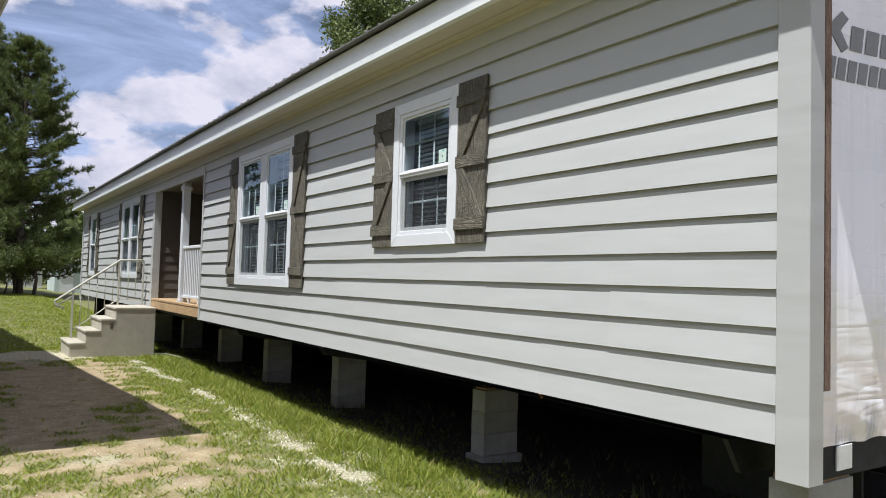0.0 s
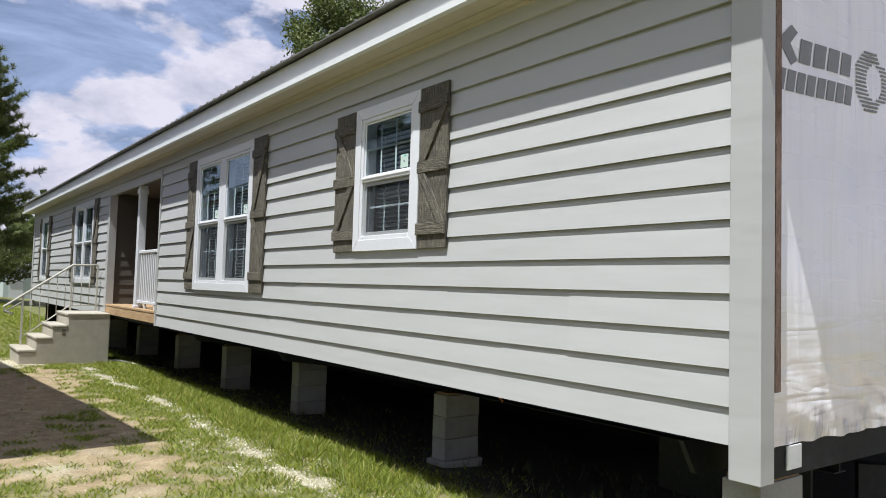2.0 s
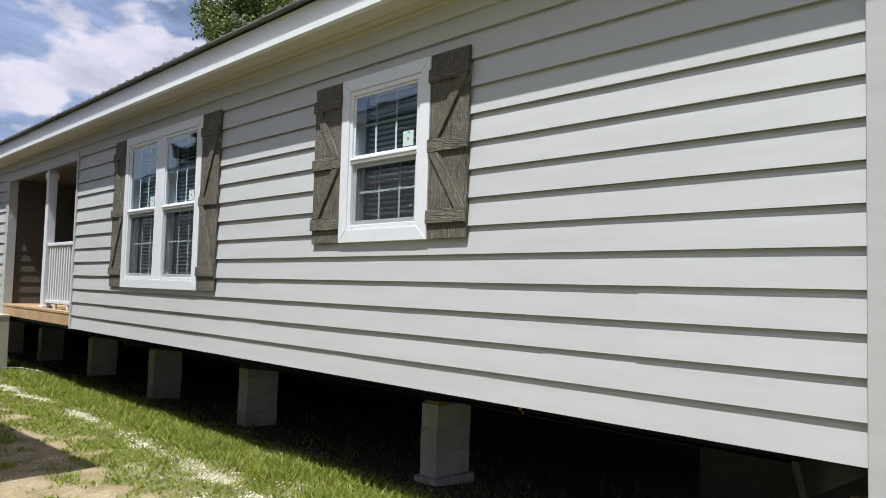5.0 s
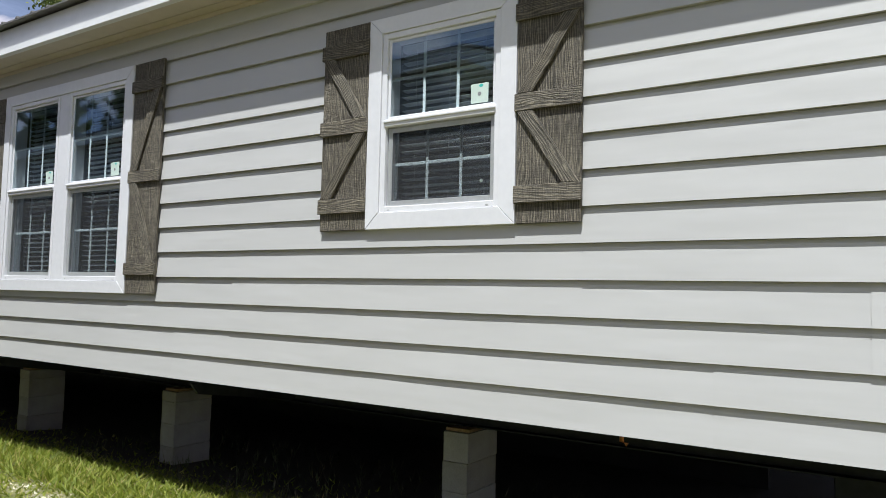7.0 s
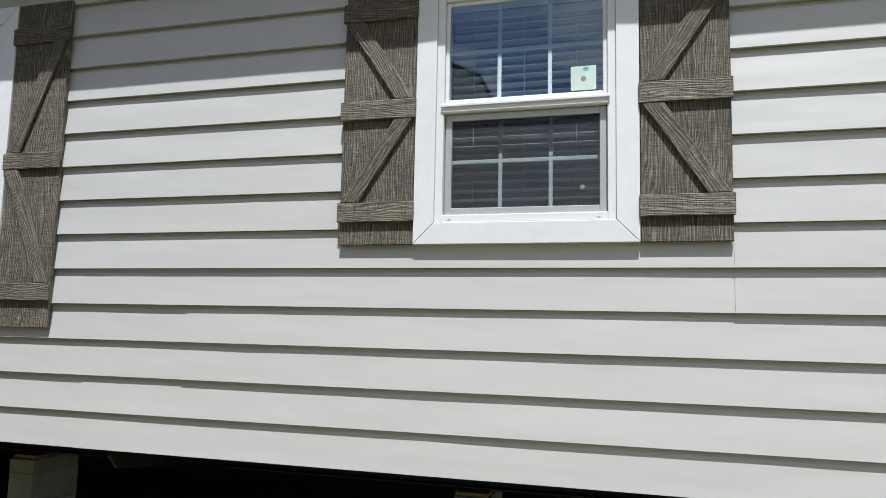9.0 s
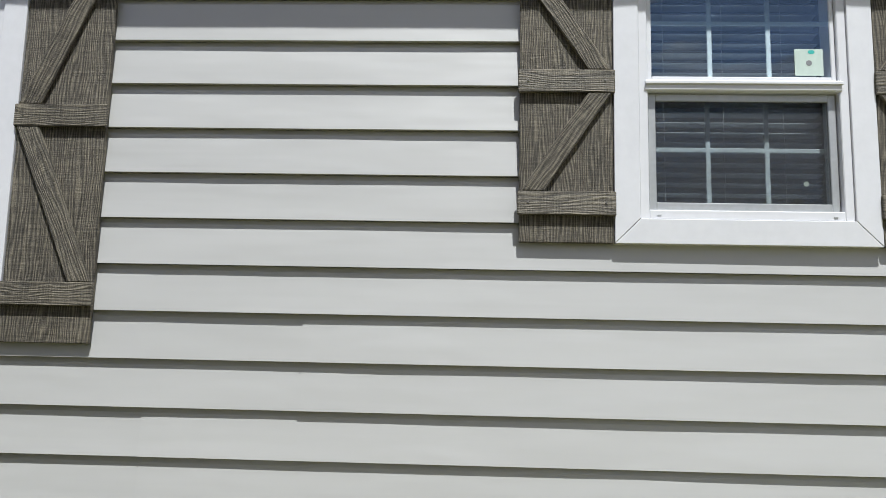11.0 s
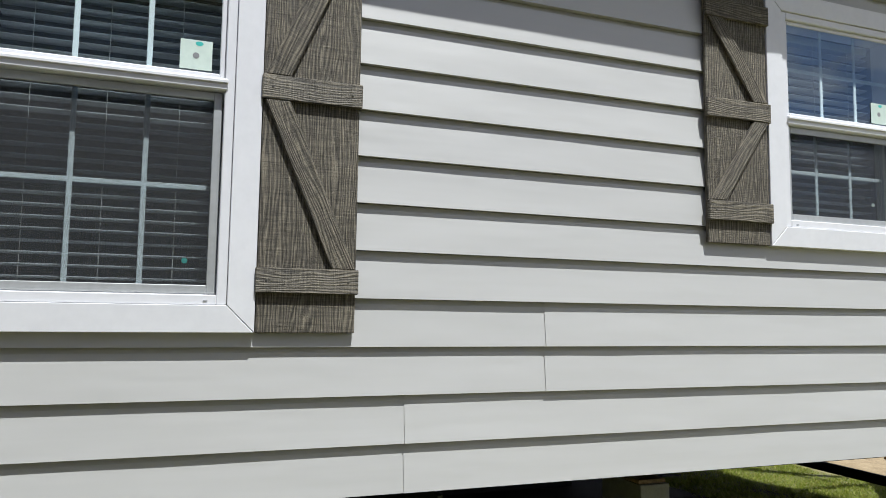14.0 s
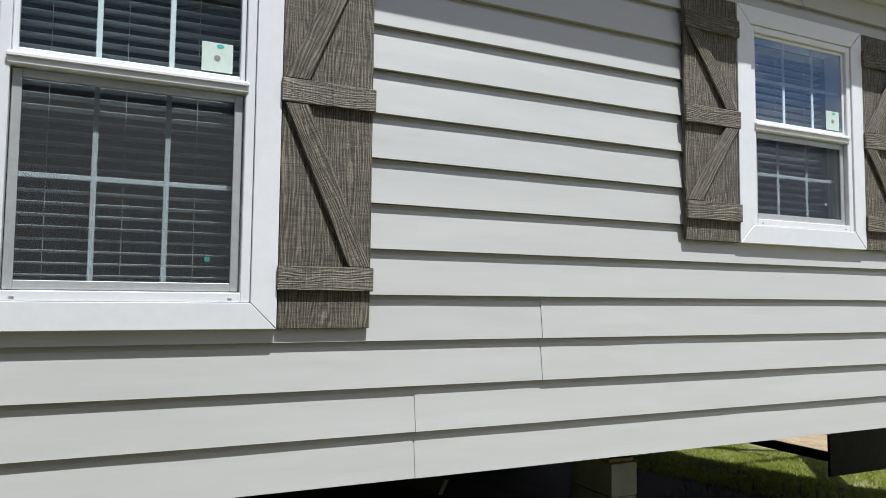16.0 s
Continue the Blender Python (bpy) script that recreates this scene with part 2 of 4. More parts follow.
M_BLOCK = concrete_material("concrete_block", (0.27, 0.265, 0.25), (0.40, 0.395, 0.37))
M_STEP = concrete_material("cast_concrete", (0.40, 0.365, 0.30), (0.52, 0.48, 0.405))
M_STONE = Mat("gravel", (0.5, 0.48, 0.44), 0.9)
M_STONE.put(M_STONE.ramp(M_STONE.island(), (0.0, (0.38, 0.33, 0.22)), (0.6, (0.64, 0.58, 0.43)), (1.0, (0.82, 0.77, 0.63))), "Base Color")
M_STONE = M_STONE.bump(M_STONE.noise(60), 0.4, 0.004).m


def wrap_material(name="plastic_wrap", c0=(0.84, 0.815, 0.845), c1=(0.90, 0.875, 0.905), strength=0.5, coat=0.8):
    k = Mat(name, (0.82, 0.82, 0.84), 0.24, 0.0, 0.8)
    k.set("Coat Weight", coat).set("Coat Roughness", 0.18).set("Coat IOR", 1.8)
    loose = k.attr("loose")
    pleat = k.noise(2.2, 3, 0.5, k.mapped((2.8, 1, 0.22)), 0.5)
    crease = k.noise(2.2, 1.4, 0.4, k.mapped((0.45, 1, 3.2), (0, 0.40, 0)), 0.5)
    crease2 = k.noise(4.6, 1.2, 0.4, k.mapped((0.35, 1, 2.6), (0, -0.65, 0)), 0.4)
    ridged = k.math("ABSOLUTE", k.math("SUBTRACT", crease, 0.5), 0.0)
    ridged2 = k.math("ABSOLUTE", k.math("SUBTRACT", crease2, 0.5), 0.0)
    folds = k.math("MULTIPLY", k.math("ADD", k.math("MULTIPLY", ridged, 1.7), k.math("MULTIPLY", ridged2, 0.7)), loose)
    pinch = k.math("ABSOLUTE", k.math("SUBTRACT", k.noise(1.0, 2, 0.5, k.mapped((17.0, 1, 3.0)), 0.4), 0.5), 0.0)
    folds = k.math("ADD", folds, k.math("MULTIPLY", k.math("MULTIPLY", pinch, 0.8), k.math("POWER", loose, 4.0)))
    k.put(k.ramp(pleat, (0.3, c0), (0.7, c1)), "Base Color")
    k.put(k.ramp(crease, (0.3, (0.20,) * 3), (0.7, (0.34,) * 3)), "Roughness")
    return k.bump(k.math("ADD", k.math("MULTIPLY", pleat, 0.55), folds), strength, 0.05).m


M_WRAP = wrap_material()
M_WRAP_GREY = wrap_material("thin_plastic_wrap", (0.84, 0.81, 0.845), (0.90, 0.87, 0.905), 0.9, 0.7)


def pane_material(name, tint, ior):
    k = Mat(name)
    k.n.remove(k.b)
    mixer, clear, gloss = k.n.new("ShaderNodeMixShader"), k.n.new("ShaderNodeBsdfTransparent"), k.n.new("ShaderNodeBsdfGlossy")
    fres = k.n.new("ShaderNodeFresnel")
    fres.inputs["IOR"].default_value = ior
    clear.inputs["Color"].default_value = (*tint, 1)
    gloss.inputs["Roughness"].default_value, gloss.inputs["Color"].default_value = 0.012, (0.64, 0.83, 0.98, 1)
    k.l.new(fres.outputs[0], mixer.inputs[0])
    k.l.new(clear.outputs[0], mixer.inputs[1])
    k.l.new(gloss.outputs[0], mixer.inputs[2])
    bump = k.n.new("ShaderNodeBump")
    bump.inputs["Strength"].default_value, bump.inputs["Distance"].default_value = 0.02, 0.01
    k.l.new(k.noise(2.5, 2), bump.inputs["Height"])
    k.l.new(bump.outputs[0], gloss.inputs["Normal"])
    k.l.new(mixer.outputs[0], k.n["Material Output"].inputs["Surface"])
    return k.m


M_GLASS = pane_material("window_glass", (0.82, 0.91, 0.92), 2.3)
M_CLEAR = bpy.data.materials.new("clear_glass_edge")
M_CLEAR.use_nodes = True
M_CLEAR.node_tree.nodes.remove(M_CLEAR.node_tree.nodes["Principled BSDF"])
M_CLEAR.node_tree.links.new(M_CLEAR.node_tree.nodes.new("ShaderNodeBsdfTransparent").outputs[0], M_CLEAR.node_tree.nodes["Material Output"].inputs["Surface"])


def screen_material():
    k = Mat("insect_screen", (0.026, 0.027, 0.029), 0.7)
    mixer, clear = k.n.new("ShaderNodeMixShader"), k.n.new("ShaderNodeBsdfTransparent")
    mixer.inputs[0].default_value = 0.34
    k.l.new(clear.outputs[0], mixer.inputs[1])
    k.l.new(k.b.outputs[0], mixer.inputs[2])
    k.l.new(mixer.outputs[0], k.n["Material Output"].inputs["Surface"])
    return k.m


M_SCREEN = screen_material()


def ground_material():
    k = Mat("lawn_soil", (0.1, 0.1, 0.05), 0.95)
    fine, mid, broad = k.noise(45, 6, 0.7), k.noise(4.5, 5, 0.6), k.noise(0.35, 4, 0.6)
    grass = k.ramp(k.math("ADD", k.math("MULTIPLY", fine, 0.5), k.math("MULTIPLY", mid, 0.5)),
                   (0.32, (0.075, 0.083, 0.022)), (0.5, (0.130, 0.136, 0.036)), (0.68, (0.205, 0.196, 0.062)))
    dry = k.ramp(fine, (0.3, (0.15, 0.13, 0.06)), (0.7, (0.26, 0.22, 0.11)))
    lawn = k.mix(k.ramp(broad, (0.45, (0, 0, 0)), (0.70, (0.4, 0.4, 0.4))), grass, dry)
    dirt = k.ramp(k.math("ADD", k.math("MULTIPLY", fine, 0.55), k.math("MULTIPLY", mid, 0.45)),
                  (0.34, (0.17, 0.115, 0.062)), (0.5, (0.31, 0.23, 0.130)), (0.66, (0.47, 0.37, 0.230)))
    stone = k.ramp(fine, (0.3, (0.34, 0.30, 0.20)), (0.7, (0.64, 0.58, 0.44)))
    both = k.mix(k.attr("dirt"), lawn, dirt)
    # near-black soil: the shade under the house, put into the colour
    shade_soil = k.ramp(fine, (0.3, (0.022, 0.018, 0.012)), (0.7, (0.055, 0.045, 0.030)))
    k.put(k.mix(k.attr("shade_soil"), k.mix(k.math("MULTIPLY", k.attr("gravel"), 0.7), both, stone), shade_soil), "Base Color")
    return k.bump(k.math("ADD", k.math("MULTIPLY", fine, 0.4), mid), 0.8, 0.03).m


M_GROUND = ground_material()


def leaf_material(name, stops, through_light=0.25):
    k = Mat(name, stops[0][1], 0.6)
    k.put(k.ramp(k.island(), *stops), "Base Color")
    mixer, tl = k.n.new("ShaderNodeMixShader"), k.n.new("ShaderNodeBsdfTranslucent")
    mixer.inputs[0].default_value = through_light
    k.l.new(k.ramp(k.island(), *stops), tl.inputs["Color"])
    k.l.new(k.b.outputs[0], mixer.inputs[1])
    k.l.new(tl.outputs[0], mixer.inputs[2])
    k.l.new(mixer.outputs[0], k.n["Material Output"].inputs["Surface"])
    return k.m


M_BLADE = leaf_material("grass_blade", ((0.0, (0.140, 0.190, 0.016)), (0.5, (0.240, 0.292, 0.029)), (0.85, (0.35, 0.370, 0.058)), (1.0, (0.48, 0.41, 0.16))), 0.48)
M_NEEDLE = leaf_material("pine_needles", ((0.0, (0.06, 0.088, 0.024)), (0.6, (0.118, 0.152, 0.040)), (1.0, (0.21, 0.23, 0.07))), 0.28)
M_LEAF = leaf_material("oak_leaves", ((0.0, (0.06, 0.085, 0.022)), (0.6, (0.12, 0.155, 0.040)), (1.0, (0.21, 0.23, 0.07))), 0.3)
M_WEED = leaf_material("weeds", ((0.0, (0.05, 0.075, 0.025)), (0.6, (0.10, 0.12, 0.05)), (1.0, (0.22, 0.18, 0.10))), 0.25)


# ---------------------------------------------------------------- builders
def thing(name, at, label, category, group="", kind=""):
    """An Empty at a thing's base."""
    ob = new(name)
    ob.location = at
    ob.empty_display_size = 0.1
    return tagged(ob, label, category, group, kind)


def part(name, bm, material, parent=None, label="", smooth=False):
    """Links a bmesh or a mesh, in world coordinates (or its template's), as one object under a thing or a part."""
    if isinstance(bm, bmesh.types.BMesh):
        mesh = bpy.data.meshes.new(name)
        bm.normal_update()
        bm.to_mesh(mesh)
        bm.free()
        mesh.materials.append(material)
        if smooth:
            mesh.shade_smooth()
    else:
        mesh = bm
    ob = new(name, mesh)
    if parent is not None:
        ob.parent = parent
        ob.matrix_parent_inverse = Matrix.Translation(-Vector(parent.location))
    if label:
        ob["label"] = label
    return ob


def box(x0, x1, y0, y1, z0, z1, bevel=0.0, bm=None):
    own = bmesh.new()
    bmesh.ops.create_cube(own, size=1.0)
    for v in own.verts:
        v.co = Vector(((x0 + x1) / 2 + v.co.x * (x1 - x0), (y0 + y1) / 2 + v.co.y * (y1 - y0), (z0 + z1) / 2 + v.co.z * (z1 - z0)))
    if bevel:
        bmesh.ops.bevel(own, geom=list(own.edges), offset=bevel, segments=1, affect="EDGES")
    if bm is None:
        return own
    tmp = bpy.data.meshes.new("tmp")
    own.to_mesh(tmp)
    own.free()
    bm.from_mesh(tmp)
    bpy.data.meshes.remove(tmp)
    return bm


def prism(points, axis, a, b, bevel=0.0, bm=None):
    """A polygon drawn out along an axis from a to b. points: pairs in the two other axes, in the order x, y, z."""
    bm = bm or bmesh.new()

    def place(p, d):
        return {"x": (d, p[0], p[1]), "y": (p[0], d, p[1]), "z": (p[0], p[1], d)}[axis]

    lo, hi = [bm.verts.new(place(p, a)) for p in points], [bm.verts.new(place(p, b)) for p in points]
    faces = [bm.faces.new(lo), bm.faces.new(hi[::-1])]
    n = len(points)
    for i in range(n):
        faces.append(bm.faces.new((lo[i], hi[i], hi[(i + 1) % n], lo[(i + 1) % n])))
    bmesh.ops.recalc_face_normals(bm, faces=faces)
    if bevel:
        bmesh.ops.bevel(bm, geom=list({e for f in faces for e in f.edges}), offset=bevel, segments=1, affect="EDGES")
    return bm


def tube(points, radius, sides=8, bm=None):
    """A round bar through points; radius one number or one for each point."""
    bm = bm or bmesh.new()
    pts = [Vector(p) for p in points]
    rad = [float(r) for r in (radius if isinstance(radius, (list, tuple)) else [radius] * len(pts))]
    rings = []
    for i, p in enumerate(pts):
        way = (pts[min(i + 1, len(pts) - 1)] - pts[max(i - 1, 0)]).normalized()
        side = way.cross(Vector((0.31, 0.9, 0.2)) if abs(way.z) > 0.9 else Vector((0, 0, 1))).normalized()
        up = side.cross(way)
        rings.append([bm.verts.new(p + rad[i] * (math.cos(a) * side + math.sin(a) * up)) for a in (2 * math.pi * k / sides for k in range(sides))])
    for r0, r1 in zip(rings, rings[1:]):
        for k in range(sides):
            bm.faces.new((r0[k], r0[(k + 1) % sides], r1[(k + 1) % sides], r1[k]))
    bm.faces.new(rings[0][::-1])
    bm.faces.new(rings[-1])
    return bm


def raw_mesh(name, verts, faces, material):
    """A mesh of equal-sided faces out of numpy arrays."""
    me = bpy.data.meshes.new(name)
    verts, faces = np.asarray(verts, dtype=np.float32), np.asarray(faces, dtype=np.int32)
    k = faces.shape[1]
    me.vertices.add(len(verts))
    me.vertices.foreach_set("co", verts.ravel())
    me.loops.add(faces.size)
    me.loops.foreach_set("vertex_index", faces.ravel())
    me.polygons.add(len(faces))
    me.polygons.foreach_set("loop_start", np.arange(0, faces.size, k, dtype=np.int32))
    me.update(calc_edges=True)
    me.materials.append(material)
    return me


# ---------------------------------------------------------------- plan
WX = 3.09                       # face of the siding's lower edges
Y0, Y1 = 1.69, 24.20            # ends of the house
Z0, COURSE = 0.807, 0.1755      # lower edge of the siding, height of a course
ZTOP = 3.350                    # soffit
DEEP = 11.60                    # far side of the house
PORCH = (11.27, 14.55, 1.02, 3.07)
WIN = {1: (4.395, 5.350, 1.785, 3.000), 2: (7.622, 9.530, 1.383, 3.105), 3: (15.90, 17.86, 1.383, 3.105), 4: (21.52, 22.60, 1.383, 3.105)}
OPENINGS = [(a + 0.05, b - 0.05, c + 0.05, d - 0.05) for a, b, c, d in WIN.values()] + [(PORCH[0], PORCH[1], 0.0, PORCH[3])]


def ground_z(x, y):
    fall = -0.075 * min(max(x - 2.4, 0.0), 4.5)
    far = min(1.0, max(0.0, (y - 20) / 30)) * 0.25
    return fall + far + 0.02 * noise.noise((x * 0.7, y * 0.7, 3.0)) + 0.008 * noise.noise((x * 4, y * 4, 5.0))


def bare(x, y):
    """How much of the soil is bare, 0 to 1."""
    n = noise.fractal((x * 1.1, y * 1.1, 7.0), 0.8, 2.0, 5) + 1.05 * noise.noise((x * 4.5, y * 4.5, 1.0))
    shade_lot = 1.75 - max(abs(x - 1.15) / 0.66, abs(y - 10.2) / 2.9)
    sandy = 0.66 - max(abs(x - 0.95) / 1.1, abs(y - 6.0) / 1.5)
    track = 0.75 - abs(x - 1.75 - 0.02 * (y - 6)) / 0.55 if y < 13 else -1
    v = max(shade_lot, sandy, track * 0.62, 0.08 if x < 2.0 else -0.1 if x < 2.3 else -0.6)
    return min(1.0, max(0.0, (v + 0.85 * n) * 1.3 - 0.05))


def stony(x, y):
    """How much gravel lies there, 0 to 1."""
    n = noise.fractal((x * 2.5, y * 2.5, 2.0), 1.0, 2.0, 3)
    drip = 1 - abs(x - 2.60 - 0.05 * math.sin(y * 0.9)) / 0.17 if 1.0 < y < 13.4 else 0
    foot = 1.9 - math.hypot((x - 1.2) / 0.55, (y - 14.25) / 0.55)
    other = 0.9 - abs(x - 0.29 + 0.075 * (y - 6.5)) / 0.2 if y > 6.9 else 0
    return min(1.0, max(0.0, (max(drip * 0.62, foot, other * 0.45) + 0.8 * n) * 1.1))


def floor_shade(x, y):
    """Bare soil darkened to paint the shade under the house, 0 to 1."""
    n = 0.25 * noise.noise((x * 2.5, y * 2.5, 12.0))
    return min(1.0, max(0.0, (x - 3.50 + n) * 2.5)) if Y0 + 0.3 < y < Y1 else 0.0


def inside_house(x, y):
    return x > 3.35 and Y0 < y < Y1


# ---------------------------------------------------------------- ground
def steps_out(a, b, step, far):
    """Coordinates from -far to far, even between a and b, and wider and wider outside."""
    inner = list(np.arange(a, b + 1e-6, step))
    lo, hi, d = [a], [inner[-1]], step
    while hi[-1] < far:
        d *= 1.35
        lo.append(lo[-1] - d)
        hi.append(hi[-1] + d)
    return lo[:0:-1] + inner + hi[1:]


def build_ground():
    xs, ys = steps_out(-5.5, 5.2, 0.07, 700), steps_out(-1.0, 16.0, 0.07, 900)
    verts = [(x, y, ground_z(x, y)) for y in ys for x in xs]
    n = len(xs)
    j, i = np.meshgrid(np.arange(len(ys) - 1), np.arange(n - 1), indexing="ij")
    a = (j * n + i).ravel()
    me = raw_mesh("ground", verts, np.stack([a, a + 1, a + n + 1, a + n], 1), M_GROUND)

    def sandy_lot(x, y):
        return max(0.0, min(1.0, (0.9 - y) / 0.8, (y + 14) / 2, (x - 3.0) / 0.8, (20 - x) / 2)) * 0.95

    def fade(x, y):
        return max(0.0, min(1.0, (x + 5.4) / 3.0, (5.2 - x) / 0.4, (y + 0.9) / 3.0, (16.2 - y) / 0.8))

    for name, fn in (("dirt", bare), ("gravel", stony), ("shade_soil", floor_shade)):
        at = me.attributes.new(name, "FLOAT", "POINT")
        at.data.foreach_set("value", np.array([floor_shade(x, y) if fn is floor_shade else fn(x, y) * fade(x, y) if fade(x, y) > 0 and not (fn is bare and sandy_lot(x, y) > 0) else sandy_lot(x, y) if fn is bare else 0.0 for x, y, _ in verts], dtype=np.float32))
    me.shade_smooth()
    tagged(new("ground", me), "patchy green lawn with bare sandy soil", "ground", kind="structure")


build_ground()


def build_grass():
    rng = np.random.default_rng(4)
    tris = []
    want = 230000
    px = np.concatenate([rng.uniform(-2.4, 4.6, want) - 3.5 * rng.uniform(0, 1, want) ** 6, rng.uniform(4.4, 9.5, 60000), rng.uniform(-5.0, 4.5, 90000)])
    py = np.concatenate([2.6 - 3.6 * rng.uniform(0, 1, want) ** 5 + 13.2 * rng.uniform(0, 1, want) ** 1.35, rng.uniform(0.7, 3.0, 60000), 15.2 + 30 * rng.uniform(0, 1, 90000) ** 1.4])
    for x, y in zip(px, py):
        b, s = bare(x, y), stony(x, y)
        if rng.uniform() < max(b * 1.15, s * 1.2) or (inside_house(x, y) and rng.uniform() < min(0.92, (x - 3.35) * 1.5) and y > 2.9) or (1.6 < x < 3.1 and 13.95 < y < 15.3):
            continue
        lush = 1.7 if 2.80 < x < 3.60 else 0.8
        h = rng.uniform(0.018, 0.055) * lush * (1 + 0.5 * noise.noise((x * 1.5, y * 1.5, 9)))
        w, a, lean = rng.uniform(0.003, 0.006) + 0.0006 * y, rng.uniform(0, 6.283), rng.uniform(0.3, 1.7) * h
        if y > 15.8:
            h, lean = h * 1.3, lean * 1.3
        z = ground_z(x, y) - 0.003
        c, d = math.cos(a) * w, math.sin(a) * w
        a2 = rng.uniform(0, 6.283)
        tris.append(((x - c, y - d, z), (x + c, y + d, z), (x + math.cos(a2) * lean, y + math.sin(a2) * lean, z + h)))
    v = np.array(tris).reshape(-1, 3)
    me = raw_mesh("grass", v, np.arange(len(v)).reshape(-1, 3), M_BLADE)
    tagged(new("grass", me), "short green lawn grass with dry blades", "grass", kind="stuff")


build_grass()


def build_gravel():
    rng = np.random.default_rng(8)
    octa = np.array([(1, 0, 0), (0, 1, 0), (-1, 0, 0), (0, -1, 0), (0, 0, 1), (0, 0, -1)])
    tri = np.array([(0, 1, 4), (1, 2, 4), (2, 3, 4), (3, 0, 4), (1, 0, 5), (2, 1, 5), (3, 2, 5), (0, 3, 5)])
    vs, fs = [], []
    lots = [(2.15, 3.05, 2.5, 13.5, 24000), (0.6, 2.1, 13.5, 15.2, 11000), (-1.0, 0.9, 6.9, 15, 7000), (0.0, 2.4, 4.0, 12, 9000)]
    for n_lot, (xa, xb, ya, yb, count) in enumerate(lots):
        for _ in range(count):
            x, y = rng.uniform(xa, xb), rng.uniform(ya, yb)
            if n_lot < 3:
                if rng.uniform() > stony(x, y) * 0.9:
                    continue
                r = rng.uniform(0.004, 0.012)
            else:
                if rng.uniform() > bare(x, y) * 0.15:
                    continue
                r = rng.uniform(0.004, 0.010)
            if 1.6 < x < 3.1 and 13.97 < y < 15.25:
                continue
            turn = np.array(Euler(rng.uniform(0, 6.28, 3)).to_matrix())
            fs.append(tri + 6 * len(vs))
            vs.append((octa * rng.uniform(0.6, 1.3, (6, 1)) * r * (1, 1, 0.75)) @ turn.T + (x, y, ground_z(x, y) + r * 0.3))
    me = raw_mesh("gravel", np.concatenate(vs), np.concatenate(fs), M_STONE)
    tagged(new("gravel", me), "pale crushed stone along the drip line", "gravel", kind="stuff")


build_gravel()


# ---------------------------------------------------------------- the house: shell
def shell_wall(name, x0, x1, holes, label):
    """A wall along y with holes (y0, y1, z0, z1)."""
    bm = bmesh.new()
    ys = sorted({Y0 + 0.1, Y1 - 0.1, *[h[0] for h in holes], *[h[1] for h in holes]})
    for a, b in zip(ys, ys[1:]):
        cut = [h for h in holes if h[0] <= a and h[1] >= b]
        z = 0.80
        for h in sorted(cut, key=lambda q: q[2]):
            if h[2] > z:
                box(x0, x1, a, b, z, h[2], bm=bm)
            z = h[3]
        if z < ZTOP:
            box(x0, x1, a, b, z, ZTOP, bm=bm)
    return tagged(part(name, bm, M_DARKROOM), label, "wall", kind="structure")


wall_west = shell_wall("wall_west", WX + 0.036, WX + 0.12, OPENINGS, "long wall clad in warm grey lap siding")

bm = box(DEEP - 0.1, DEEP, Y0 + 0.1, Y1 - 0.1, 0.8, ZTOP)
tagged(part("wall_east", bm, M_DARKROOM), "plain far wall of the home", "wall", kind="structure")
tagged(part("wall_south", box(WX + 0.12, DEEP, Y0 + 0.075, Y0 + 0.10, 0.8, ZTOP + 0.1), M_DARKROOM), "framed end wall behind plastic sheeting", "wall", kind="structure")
tagged(part("wall_north", box(WX + 0.03, DEEP, Y1 - 0.1, Y1, 0.8, ZTOP + 0.1), M_CORNER), "grey far end wall", "wall", kind="structure")
bm = box(WX + 0.03, DEEP, Y0 + 0.1, PORCH[0] - 0.1, 0.80, 0.98)
box(WX + 0.03, DEEP, PORCH[1] + 0.1, Y1 - 0.1, 0.80, 0.98, bm=bm)
box(6.2, DEEP, PORCH[0] - 0.1, PORCH[1] + 0.1, 0.78, 0.98, bm=bm)
box(WX + 0.036, 6.198, PORCH[0] - 0.098, PORCH[1] + 0.098, 0.79, 0.83, bm=bm)
tagged(part("floor", bm, M_BELLY), "raised floor with a black belly sheet", "floor", kind="structure")
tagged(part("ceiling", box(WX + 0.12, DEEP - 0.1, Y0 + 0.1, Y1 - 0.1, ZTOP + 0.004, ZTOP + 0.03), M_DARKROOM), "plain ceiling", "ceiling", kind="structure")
# unseen panels and a black sheet, added to keep light out under the house
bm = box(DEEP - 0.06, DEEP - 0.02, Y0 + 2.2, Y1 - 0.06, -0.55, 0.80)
tagged(part("skirting_east", bm, M_BELLY), "unseen dark panel added along the far side to block light", "skirting", kind="structure")
tagged(part("skirting_north", box(WX + 0.4, DEEP - 0.06, Y1 - 0.10, Y1 - 0.06, -0.55, 0.80), M_BELLY), "unseen dark panel added under the far end to block light", "skirting", kind="structure")
tagged(part("skirting_middle", box(7.35, 7.39, Y0 + 2.2, Y1 - 0.12, -0.55, 0.78), M_BELLY), "black sheet added under the floor to keep the crawl space dark", "skirting", kind="structure")
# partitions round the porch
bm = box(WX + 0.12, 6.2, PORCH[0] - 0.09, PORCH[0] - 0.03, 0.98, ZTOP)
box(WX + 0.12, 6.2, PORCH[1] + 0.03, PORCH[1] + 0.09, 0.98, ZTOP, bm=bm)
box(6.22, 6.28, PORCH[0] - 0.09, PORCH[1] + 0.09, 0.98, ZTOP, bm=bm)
porch_wall = tagged(part("wall_porch", bm, M_SIDING_SHADED), "siding-clad walls of the recessed porch, darkened for its shade", "wall", kind="structure")


